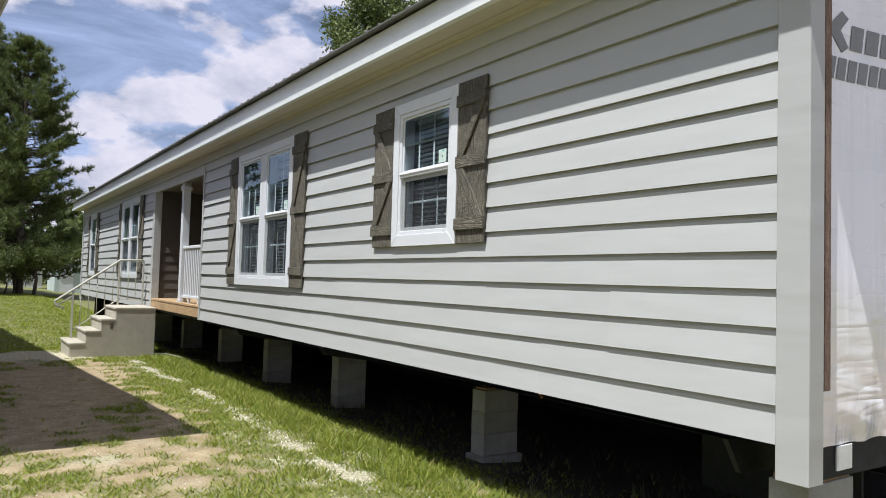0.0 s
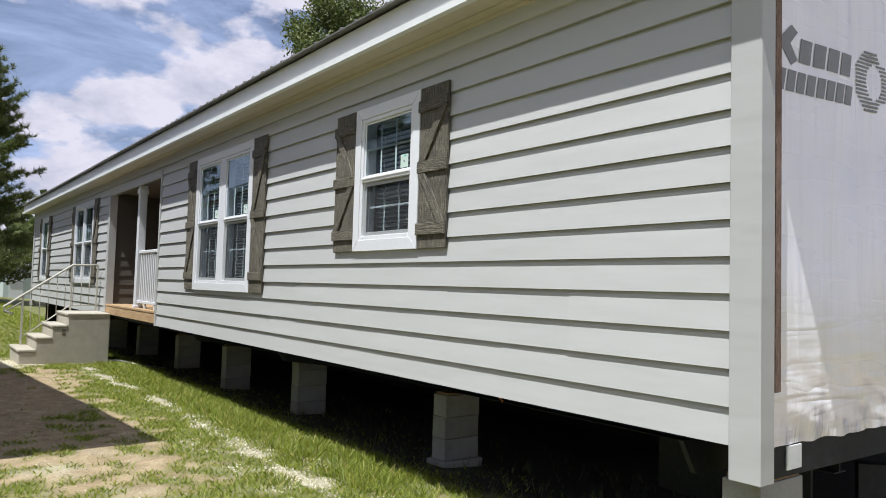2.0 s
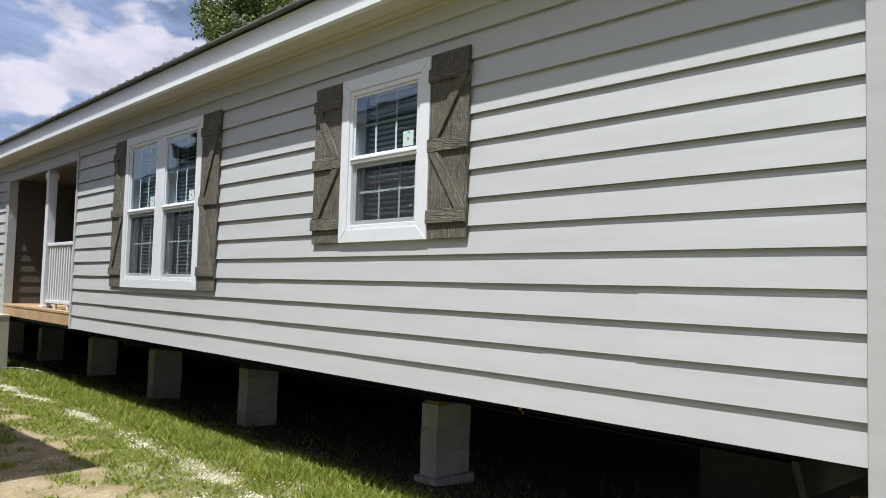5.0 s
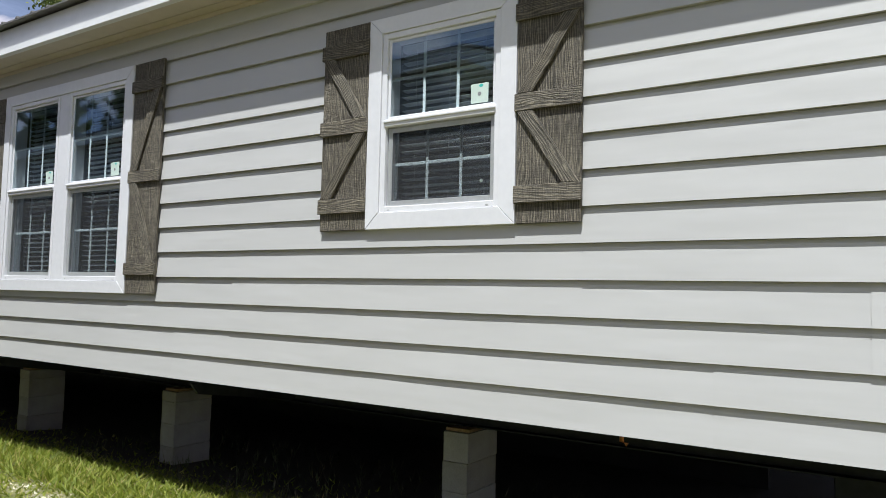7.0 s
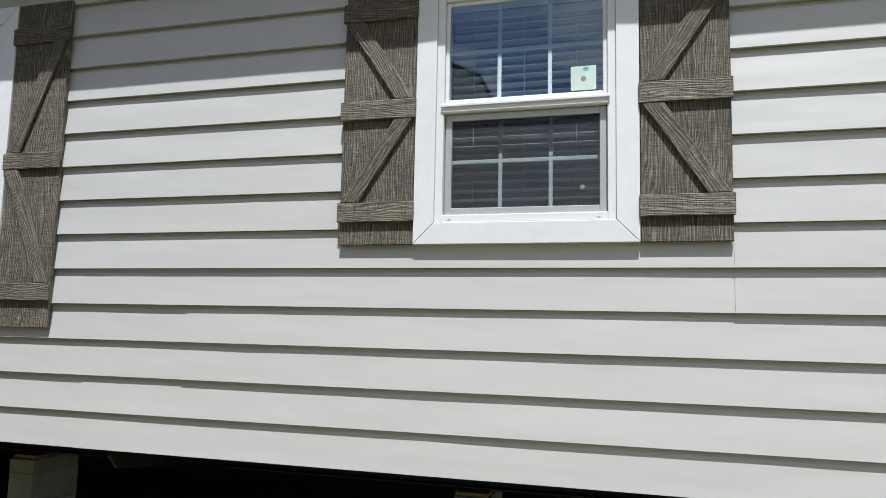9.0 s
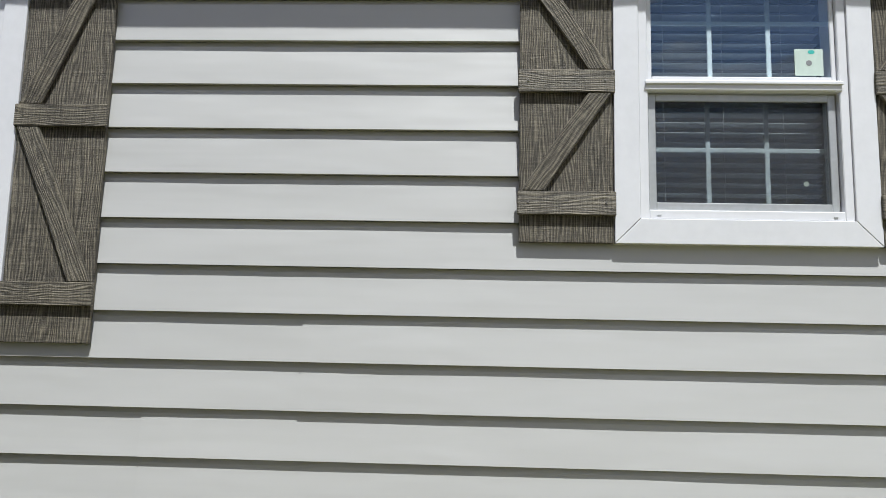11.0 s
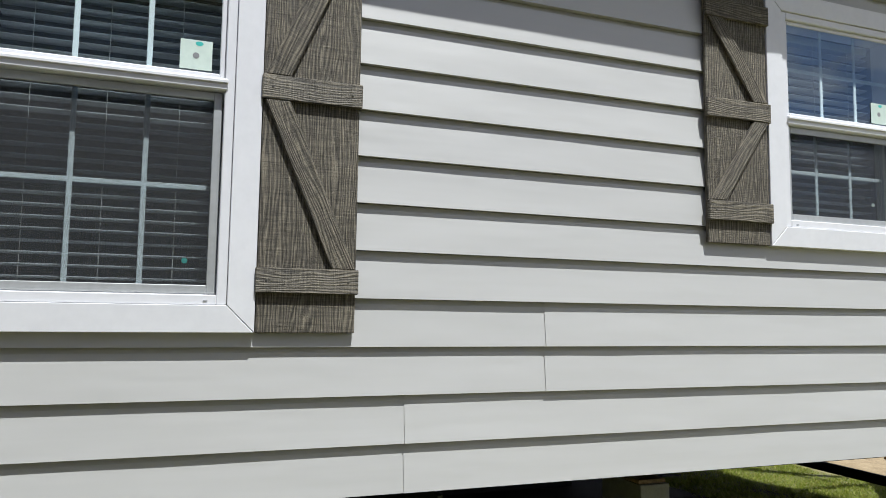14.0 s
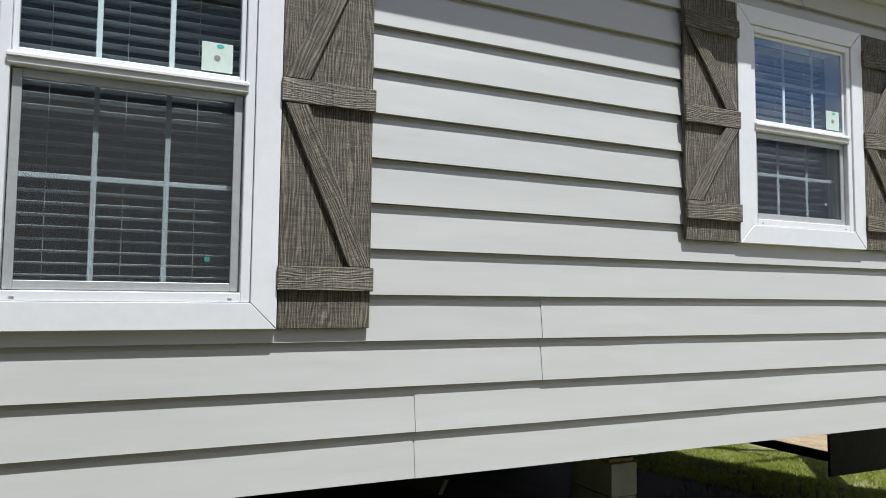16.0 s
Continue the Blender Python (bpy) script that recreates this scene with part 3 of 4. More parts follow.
def siding_panels():
    """Double-course vinyl panels, each an object, cut round the openings and staggered end to end."""
    first = [3.43, 2.85, 4.02, 4.86, 4.70, 4.95, 4.80]
    length = 3.615
    for pair in range(7):
        cuts = [Y0 + 0.12]
        y = first[pair] if first[pair] > Y0 + 0.4 else first[pair] + length
        while y < Y1 - 0.3:
            cuts.append(y)
            y += length
        cuts.append(Y1 - 0.10)
        for ya, yb in zip(cuts, cuts[1:]):
            vs, fs = [], []
            for c in (2 * pair, 2 * pair + 1):
                z0, z1 = Z0 + c * COURSE, min(Z0 + (c + 1) * COURSE, ZTOP - 0.05)
                if z1 - z0 < 0.02:
                    continue
                end = yb + (0.025 if yb < Y1 - 0.2 else 0)
                ys = sorted({ya, end, *np.arange(math.ceil(ya / 0.22) * 0.22, end, 0.22).tolist(), *[v for o in OPENINGS for v in o[:2] if ya < v < end]})
                zs = sorted({z0, z0 + 0.25 * COURSE, z0 + 0.88 * COURSE, z1, *[v for o in OPENINGS for v in o[2:] if z0 < v < z1]})

                def out(yy, zz):
                    s = (zz - z0) / COURSE
                    wob = 0.0016 * noise.noise((yy * 1.7, c * 3.1, 0.5)) + 0.0010 * noise.noise((yy * 5.0, c * 7.0, 2.5))
                    return WX + 0.0215 * s + 0.05 * max(0.0, s - 0.88) - wob * (1 - s) - 0.0032 * (yy - ya) / (yb - ya)

                for a, b in zip(ys, ys[1:]):
                    if b - a < 1e-4:
                        continue
                    for d, e in zip(zs, zs[1:]):
                        if any(o[0] < (a + b) / 2 < o[1] and o[2] < (d + e) / 2 < o[3] for o in OPENINGS):
                            continue
                        k = len(vs)
                        vs += [(out(a, d), a, d), (out(a, e), a, e), (out(b, e), b, e), (out(b, d), b, d)]
                        fs.append((k + 3, k + 2, k + 1, k))
                        if d == z0:                       # the turned-in lower edge
                            k = len(vs)
                            vs += [(WX + 0.032, a, d + 0.002), (out(a, d), a, d), (out(b, d), b, d), (WX + 0.032, b, d + 0.002)]
                            fs.append((k + 3, k + 2, k + 1, k))
                if len(vs):                               # thickness at the ends
                    for yy in (ya, end):
                        if any(o[0] < yy < o[1] and o[2] < z0 + 0.05 < o[3] for o in OPENINGS):
                            continue
                        k = len(vs)
                        vs += [(out(yy, z0), yy, z0), (WX + 0.032, yy, z0), (WX + 0.032, yy, z1), (out(yy, z1), yy, z1)]
                        fs.append((k, k + 1, k + 2, k + 3))
            if fs:
                part("siding_panel", raw_mesh("siding_panel", vs, fs, M_SIDING), None, wall_west)


def corner_post(name, y_face, sign, parent):
    """A square-edged vinyl corner post that wraps the end of the wall."""
    a, b = sorted((y_face, y_face + sign * 0.155))
    bm = box(WX - 0.022, WX + 0.10, a, b, 0.655, ZTOP - 0.002, 0.004)
    return tagged(part(name, bm, M_CORNER), "grey vinyl corner post", "corner trim", kind="structure")


corner_post("trim_corner_south", Y0, 1, None)
corner_post("trim_corner_north", Y1, -1, None)
tagged(part("trim_frieze", box(WX - 0.014, WX + 0.021, Y0 + 0.16, Y1 - 0.16, ZTOP - 0.132, ZTOP - 0.036, 0.003), M_SIDING), "grey trim strip under the soffit", "trim", kind="structure")
tagged(part("trim_soffit_channel", box(WX - 0.016, WX + 0.021, Y0 + 0.16, Y1 - 0.16, ZTOP - 0.0355, ZTOP - 0.003, 0.003), M_SOFFIT), "cream channel where the soffit meets the wall", "trim", kind="structure")
# porch edge channels
tagged(part("trim_porch_south", box(WX - 0.012, WX + 0.02, PORCH[0] - 0.05, PORCH[0], 0.80, PORCH[3] + 0.1, 0.003), M_CORNER), "narrow grey channel at the porch opening", "trim", kind="structure")
tagged(part("trim_porch_north", box(WX - 0.014, WX + 0.12, PORCH[1] - 0.02, PORCH[1] + 0.14, 0.80, PORCH[3] + 0.02, 0.004), M_CORNER), "grey corner trim at the porch opening", "trim", kind="structure")
tagged(part("trim_porch_header", box(WX - 0.010, WX + 0.02, PORCH[0], PORCH[1] - 0.02, PORCH[3] - 0.015, PORCH[3] + 0.03, 0.003), M_CORNER), "grey trim over the porch opening", "trim", kind="structure")

# ---------------------------------------------------------------- roof edge
EAVE = 2.785
RAKE = 0.30
PITCH = 0.22
DRIP = (2.735, 3.575)
bm = box(EAVE + 0.0445, WX - 0.10, Y0 - RAKE + 0.02, Y1 + 0.28, ZTOP, ZTOP + 0.012)
box(WX - 0.096, WX + 0.11, Y0 - RAKE + 0.02, Y1 + 0.28, ZTOP - 0.0025, ZTOP + 0.012, bm=bm)
tagged(part("soffit", bm, M_SOFFIT), "cream soffit under the eave", "soffit", kind="structure")
bm = prism([(EAVE - 0.004, ZTOP - 0.014), (EAVE + 0.044, ZTOP - 0.014), (EAVE + 0.044, DRIP[1] - 0.014), (EAVE + 0.028, DRIP[1] - 0.014), (EAVE + 0.026, ZTOP + 0.050), (EAVE - 0.004, ZTOP + 0.036)], "y", Y0 - RAKE, Y1 + 0.30)
tagged(part("fascia", bm, M_FASCIA), "white metal fascia along the eave", "fascia", kind="structure")
RIDGE = (DRIP[0] + DEEP + 0.4) / 2
rise = (RIDGE - DRIP[0]) * PITCH
bm = prism([(DRIP[0], DRIP[1] - 0.012), (DRIP[0], DRIP[1]), (RIDGE, DRIP[1] + rise), (DEEP + 0.42, DRIP[1]), (DEEP + 0.42, DRIP[1] - 0.012), (RIDGE, DRIP[1] + rise - 0.012)], "y", Y0 - RAKE, Y1 + 0.3)
roof = tagged(part("roof", bm, M_ROOF), "brown-grey ribbed metal roof", "roof", kind="structure")
rib_bm = prism([(0.0, 0.0), (0.010, 0.016), (0.026, 0.016), (0.036, 0.0)], "x", 0.0, RIDGE - DRIP[0])
for v in rib_bm.verts:
    v.co.z += v.co.x * PITCH
rib = bpy.data.meshes.new("rib")
rib_bm.to_mesh(rib)
rib_bm.free()
rib.materials.append(M_ROOF)
y = Y0 - RAKE + 0.02
while y < Y1 + 0.25:
    ob = part("rib", rib, None, roof)
    ob.location = (DRIP[0] - 0.002, y, DRIP[1] - 0.001)
    y += 0.229
# gable end above the ceiling, behind the sheeting
tagged(part("wall_gable", prism([(WX, ZTOP + 0.01), (DEEP, ZTOP + 0.01), (RIDGE, DRIP[1] + rise - 0.03)], "y", Y0 + 0.075, Y0 + 0.10), M_FASCIA), "white gable over the end wall", "wall", kind="structure")


# ---------------------------------------------------------------- windows
def ring(x0, x1, y0, y1, z0, z1, w, bevel=0.003):
    """Four bars round a rectangle."""
    bm = box(x0, x1, y0, y0 + w, z0, z1, bevel)
    box(x0, x1, y1 - w, y1, z0, z1, bevel, bm)
    box(x0, x1, y0 + w, y1 - w, z0, z0 + w, bevel, bm)
    return box(x0, x1, y0 + w, y1 - w, z1 - w, z1, bevel, bm)


def casing_bar(corners):
    """A mitred board round a window: outer edge thin, inner edge thick. corners: (y, z) outer a, outer b, inner b, inner a."""
    bm = bmesh.new()
    back = [bm.verts.new((WX + 0.012, *c)) for c in corners]
    depth = (WX - 0.027, WX - 0.027, WX - 0.029, WX - 0.029)
    front = [bm.verts.new((d, *c)) for d, c in zip(depth, corners)]
    bm.faces.new(front)
    bm.faces.new(back[::-1])
    for i in range(4):
        j = (i + 1) % 4
        bm.faces.new((front[i], back[i], back[j], front[j]))
    bmesh.ops.recalc_face_normals(bm, faces=list(bm.faces))
    bmesh.ops.bevel(bm, geom=list(bm.edges), offset=0.0018, segments=1, affect="EDGES")
    return bm


def build_window(number, units, near=True):
    y0, y1, z0, z1 = WIN[number]
    w = 0.092
    win = thing(f"window_{number}", (WX, (y0 + y1) / 2, z0), "white vinyl window with white grilles and casing", "window", kind="structure")
    g = 0.0014
    iy0, iy1, iz0, iz1 = y0 + w, y1 - w, z0 + w, z1 - w
    for quad in (((y0, z0 + g), (y0, z1 - g), (iy0, iz1 - g), (iy0, iz0 + g)), ((y1, z0 + g), (y1, z1 - g), (iy1, iz1 - g), (iy1, iz0 + g)),
                 ((y0 + g, z0), (y1 - g, z0), (iy1 - g, iz0), (iy0 + g, iz0)), ((y0 + g, z1), (y1 - g, z1), (iy1 - g, iz1), (iy0 + g, iz1))):
        part("casing", casing_bar(quad), M_WHITE, win)
    gap = 0.145 if units == 2 else 0.0
    uw = (iy1 - iy0 - gap) / units
    if units == 2:
        part("mullion", box(WX - 0.018, WX + 0.10, iy0 + uw, iy0 + uw + gap, iz0, iz1, 0.004), M_WHITE, win)
    for u in range(units):
        a = iy0 + u * (uw + gap)
        b = a + uw
        mid = (z0 + z1) / 2 - 0.008
        part("window_frame", ring(WX - 0.020, WX + 0.11, a + 0.001, b - 0.001, iz0 + 0.001, iz1 - 0.001, 0.034), M_WHITE, win)
        if near:
            for yy in (a + 0.07, b - 0.07):
                part("weep_cover", box(WX - 0.0225, WX - 0.0195, yy - 0.007, yy + 0.007, iz0 + 0.012, iz0 + 0.017, 0.0005), M_SCREENBAR, win)
        a, b, c, d = a + 0.036, b - 0.036, iz0 + 0.036, iz1 - 0.036
        upper = part("upper_sash", ring(WX - 0.006, WX + 0.028, a, b, mid + 0.022, d, 0.018), M_WHITE, win)
        lower = part("lower_sash", ring(WX + 0.030, WX + 0.068, a, b, c, mid + 0.016, 0.022), M_WHITE, win)
        rail = box(WX - 0.026, WX + 0.034, a - 0.012, b + 0.012, mid - 0.022, mid + 0.021, 0.005)
        box(WX - 0.034, WX - 0.026, a - 0.012, b + 0.012, mid + 0.002, mid + 0.014, 0.002, rail)
        part("meeting_rail", rail, M_WHITE, win)
        screen = part("screen_frame", ring(WX + 0.004, WX + 0.018, a + 0.004, b - 0.004, c + 0.003, mid - 0.025, 0.028, 0.002), M_SCREENBAR, win, "grey insect screen")
        part("screen_mesh", box(WX + 0.010, WX + 0.011, a + 0.030, b - 0.030, c + 0.029, mid - 0.050), M_SCREEN, screen).visible_shadow = False
        for sash, x, lo, hi in ((upper, WX - 0.001, mid + 0.040, d - 0.018), (lower, WX + 0.044, c + 0.022, mid - 0.006)):
            pane = part("pane", box(x, x + 0.004, a + 0.016, b - 0.016, lo, hi), M_GLASS, sash)
            pane.visible_shadow = False
            pane.data.materials.append(M_CLEAR)
            for f in pane.data.polygons:
                f.material_index = 0 if f.normal.x < -0.5 else 1
            for k in (1, 2):
                yy = a + 0.02 + (b - a - 0.04) * k / 3
                part("grille_bar", box(x + 0.008, x + 0.014, yy - 0.009, yy + 0.009, lo, hi, 0.002), M_GRILLE, sash)
            zz = (lo + hi) / 2
            part("grille_bar", box(x + 0.0085, x + 0.0135, a + 0.018, b - 0.018, zz - 0.009, zz + 0.009, 0.002), M_GRILLE, sash)
        if near:
            # paper label with its dot inside the upper pane, a small dot on the lower one
            tag = thing("window_label", (WX + 0.009, a + 0.13, mid + 0.05), "pale green paper label stuck to the glass", "label", "window labels")
            part("paper", box(WX - 0.0045, WX - 0.0025, a + 0.045, a + 0.150, mid + 0.046, mid + 0.150, 0.0004), M_LABEL, tag)
            bm = bmesh.new()
            bmesh.ops.create_circle(bm, cap_ends=True, segments=14, radius=0.013, matrix=pose(WX - 0.0052, a + 0.088, mid + 0.138, 0, 90, 0) @ Matrix.Diagonal((0.6, 1, 1, 1)))
            part("dot", bm, M_TEAL, tag, "teal printed dot")
            bm = bmesh.new()
            bmesh.ops.create_circle(bm, cap_ends=True, segments=14, radius=0.011, matrix=pose(WX - 0.0052, a + 0.098, mid + 0.095, 0, 90, 0))
            part("print", bm, M_LOGO, tag, "grey round print")
            bm = bmesh.new()
            bmesh.ops.create_cone(bm, cap_ends=True, segments=12, radius1=0.010, radius2=0.010, depth=0.002, matrix=pose(WX + 0.042, a + 0.105, c + 0.115, 0, 90, 0))
            sticker = part("sticker", bm, M_TEAL if number == 2 else M_LABEL)
            tagged(sticker, "small round sticker on the lower pane", "sticker", "pane stickers")
        # the blind behind the unit
        blind = thing("window_blind", (WX + 0.17, (a + b) / 2, c), "white slatted blind hanging behind the glass", "blind", "window blinds")
        part("head_rail", box(WX + 0.135, WX + 0.185, a - 0.01, b + 0.01, d - 0.03, d + 0.01, 0.003), M_SLAT, blind)
        bm = box(-0.024, 0.024, a - 0.005, b + 0.005, -0.0014, 0.0014)
        for v in bm.verts:
            v.co = Matrix.Rotation(radians(6), 3, "Y") @ Vector(v.co)
        slat = bpy.data.meshes.new("slat")
        bm.to_mesh(slat)
        bm.free()
        slat.materials.append(M_SLAT)
        z = c + 0.01
        while z < d - 0.04:
            ob = part("slat", slat, None, blind)
            ob.location = (WX + 0.16, 0, z)
            z += 0.0405
        for k in (0.2, 0.53, 0.86):
            yy = a + (b - a) * k
            part("cord", tube([(WX + 0.132, yy, c), (WX + 0.132, yy, d)], 0.0014, 5), M_CORD, blind)
    return win


build_window(1, 1)
build_window(2, 2)
build_window(3, 2, False)
build_window(4, 1, False)


# ---------------------------------------------------------------- shutters
def build_shutter(width, height, inner):
    """A board-and-batten shutter at the origin: y across, z up, back at x = 0. inner: +1 where the window lies at higher y, else -1."""
    t = thing("shutter", (0, 0, 0), "weathered grey-brown wooden shutter with three battens", "shutter", "window shutters")
    part("panel", box(-0.021, 0.0, 0.0, width, 0.0, height, 0.0025), M_SHUT_V, t)
    bh = 0.088
    low = 0.10 if height < 1.4 else 0.137
    levels = (low, (height - bh) / 2, height - low - bh)
    for z in levels:
        b = part("batten", box(-0.040, -0.0215, -0.007, width + 0.007, z, z + bh, 0.003), M_SHUT_H, t)
        for yy in (0.03, width - 0.03):
            bm = bmesh.new()
            bmesh.ops.create_cone(bm, cap_ends=True, segments=8, radius1=0.0045, radius2=0.003, depth=0.003, matrix=pose(-0.041, yy, z + bh / 2, 0, -90, 0))
            part("screw", bm, M_SCREW, b)
    near, far = (width, 0.0) if inner > 0 else (0.0, width)
    s = 1 if inner > 0 else -1
    wy = 0.088
    for za, zb, up in ((levels[0] + bh, levels[1], False), (levels[1] + bh, levels[2], True)):
        # slanting board: at the window side next to the middle batten, at the far side next to the end batten
        zi, zo = (za, zb) if up else (zb, za)
        pts = [(near - s * 0.004, zi), (near - s * (0.004 + wy), zi), (far + s * 0.004, zo), (far + s * (0.004 + wy), zo)]
        way = Vector((pts[2][0] - pts[0][0] + s * wy, pts[2][1] - pts[0][1]))
        turn = math.atan2(-way.x, way.y)
        mid = Vector((sum(p[0] for p in pts) / 4, sum(p[1] for p in pts) / 4))
        c, d = math.cos(turn), math.sin(turn)
        local = [((p[0] - mid.x) * c + (p[1] - mid.y) * d, -(p[0] - mid.x) * d + (p[1] - mid.y) * c) for p in pts]
        brace = part("brace", prism(local, "x", -0.038, -0.0215, 0.004), M_SHUT_V, t)
        brace.matrix_basis = Matrix.Translation((0, mid.x, mid.y)) @ Matrix.Rotation(turn, 4, "X")
    return t


def hang_shutters():
    made = {}
    for number, (y0, y1, z0, z1) in WIN.items():
        for inner in (1, -1):
            key = (round(z1 - z0, 2), inner)
            width = 0.345
            at = pose(WX - 0.001, y0 - 0.004 - width if inner > 0 else y1 + 0.004, z0)
            if key not in made:
                made[key] = build_shutter(width, z1 - z0, inner)
                made[key].matrix_basis = at
            else:
                copy_thing(made[key], at)


hang_shutters()

# ---------------------------------------------------------------- porch
deck = thing("porch_deck", (WX + 0.5, 12.9, 0.84), "new pine porch deck with a rim board", "deck")
part("rim_board", box(WX - 0.004, WX + 0.034, PORCH[0] + 0.004, PORCH[1] - 0.024, 0.835, 0.985, 0.003), M_DECK, deck)
bx = WX - 0.012
while bx < 6.1:
    part("deck_board", box(bx, bx + 0.138, PORCH[0] - 0.02, PORCH[1] + 0.02, 0.987, 1.022, 0.003), M_DECK, deck)
    bx += 0.143
tagged(part("porch_ceiling", box(WX + 0.125, 6.21, PORCH[0] - 0.02, PORCH[1] + 0.02, PORCH[3] + 0.03, PORCH[3] + 0.05), M_SIDING_SHADED), "porch ceiling panel with the shade put into its colour", "ceiling", kind="structure")
# siding boards on the porch's side and back walls, in the shade-darkened colour
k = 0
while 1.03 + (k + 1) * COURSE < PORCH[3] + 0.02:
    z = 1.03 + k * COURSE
    part("siding_panel", prism([(PORCH[1] + 0.008, z), (PORCH[1] + 0.024, z + COURSE), (PORCH[1] + 0.029, z + COURSE), (PORCH[1] + 0.029, z)], "x", WX + 0.13, 6.2), M_SIDING_SHADED, porch_wall)
    part("siding_panel", prism([(6.2, z), (6.214, z + COURSE), (6.219, z + COURSE), (6.219, z)], "y", PORCH[0] + 0.0, PORCH[1] + 0.0), M_SIDING_SHADED, porch_wall)
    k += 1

column = thing("porch_column", (3.19, 12.66, 1.022), "square white vinyl porch column", "column")
part("shaft", box(3.125, 3.245, 12.60, 12.72, 1.022, PORCH[3] + 0.028, 0.006), M_WHITE, column)
part("base", box(3.112, 3.258, 12.587, 12.733, 1.0225, 1.06, 0.004), M_WHITE, column)
part("capital", box(3.108, 3.262, 12.583, 12.737, 2.93, 3.02, 0.010), M_WHITE, column)
rail = thing("porch_railing", (3.18, 12.0, 1.03), "white vinyl porch railing with square balusters", "railing")
part("top_rail", box(3.150, 3.215, 11.275, 12.60, 1.925, 1.975, 0.008), M_WHITE, rail)
part("bottom_rail", box(3.158, 3.207, 11.275, 12.60, 1.10, 1.145, 0.005), M_WHITE, rail)
for yy in (11.62, 12.18):
    part("foot", box(3.165, 3.20, yy, yy + 0.05, 1.022, 1.10, 0.004), M_WHITE, rail)
for i in range(12):
    yy = 11.325 + i * 0.106
    part("baluster", box(3.166, 3.200, yy, yy + 0.034, 1.145, 1.925, 0.003), M_WHITE, rail)

# ---------------------------------------------------------------- steps and handrail
def build_steps():
    st = thing("concrete_steps", (2.35, 14.6, 0.0), "precast tan concrete steps with four treads", "steps")
    tops, xs = (0.245, 0.455, 0.662, 0.866), (1.64, 1.89, 2.13, 2.365)
    prof = [(1.66, -0.05), (1.66, tops[0] - 0.045)]
    for i in range(1, 4):
        prof += [(xs[i] + 0.02, tops[i - 1] - 0.045), (xs[i] + 0.02, tops[i] - 0.045)]
    prof += [(3.065, tops[3] - 0.045), (3.065, -0.05)]
    part("body", prism(prof, "y", 14.01, 15.21, 0.006), M_STEP, st)
    ends = (xs[1] + 0.018, xs[2] + 0.018, xs[3] + 0.018, 3.065)
    for x, e, z in zip(xs, ends, tops):
        part("tread", box(x, e, 14.0, 15.22, z - 0.0445, z, 0.010), M_STEP, st)
    mark = box(2.30, 2.345, 14.0065, 14.0095, 0.62, 0.64)
    for n in range(3):
        box(2.295, 2.35, 14.0065, 14.0095, 0.56 - n * 0.035, 0.58 - n * 0.035, bm=mark)
    part("stamp", mark, M_BARK, st, "dark stamped mark")


build_steps()


def build_handrail():
    hr = thing("handrail", (2.35, 15.05, 0.25), "light painted steel handrail with thin balusters", "handrail")
    y = 15.08
    foot, knee, end = (1.50, 0.93), (2.60, 1.735), (3.03, 1.745)
    slope = (knee[1] - foot[1]) / (knee[0] - foot[0])
    part("top_bar", tube([(1.66, y, 0.80), (1.52, y, 0.86), (1.50, y, 0.93), (knee[0], y, knee[1]), (end[0], y, end[1])], 0.021, 8), M_RAIL, hr, smooth=True)
    part("curl", tube([(1.50, y, 0.90), (1.56, y, 0.87), (1.78, y, 1.02)], 0.016, 8), M_RAIL, hr, smooth=True)
    part("lower_bar", tube([(1.78, y, 0.36), (2.58, y, 0.97), (end[0], y, 0.97)], 0.012, 6), M_RAIL, hr, smooth=True)
    for x, zb in ((1.80, 0.244), (2.585, 0.865), (end[0], 0.865)):
        zt = foot[1] + slope * (x - foot[0]) if x < knee[0] else 1.745
        part("post", box(x - 0.016, x + 0.016, y - 0.016, y + 0.016, zb, zt, 0.002), M_RAIL, hr)
    for i in range(1, 9):
        x = 1.80 + i * 0.137
        if abs(x - 2.585) < 0.03:
            continue
        zb = 0.36 + (0.97 - 0.36) / 0.80 * (x - 1.78) if x < 2.58 else 0.97
        zt = foot[1] + slope * (x - foot[0]) if x < knee[0] else 1.74
        part("baluster", tube([(x, y, zb), (x, y, zt)], 0.007, 6), M_RAIL, hr, smooth=True)


build_handrail()

# ---------------------------------------------------------------- under the house
def beam(name, x, y0, y1, z0, z1, flange=0.13):
    bm = box(x - 0.006, x + 0.006, y0, y1, z0 + 0.0085, z1 - 0.0085)
    box(x - flange / 2, x + flange / 2, y0, y1, z0, z0 + 0.008, bm=bm)
    box(x - flange / 2, x + flange / 2, y0, y1, z1 - 0.008, z1, bm=bm)
    return tagged(part(name, bm, M_BLACK), "black steel chassis beam under the floor", "beam", kind="structure")


beam("chassis_beam_1", 4.21, 1.86, 23.9, 0.535, 0.799)
beam("chassis_beam_2", 6.55, 1.86, 23.9, 0.535, 0.799)


def block_mesh(seed):
    bm = box(-0.198, 0.198, -0.097, 0.097, -0.0975, 0.0975, 0.004)
    return bm


_b = block_mesh(0)
BLOCK = bpy.data.meshes.new("block")
_b.to_mesh(BLOCK)
_b.free()
BLOCK.materials.append(M_BLOCK)


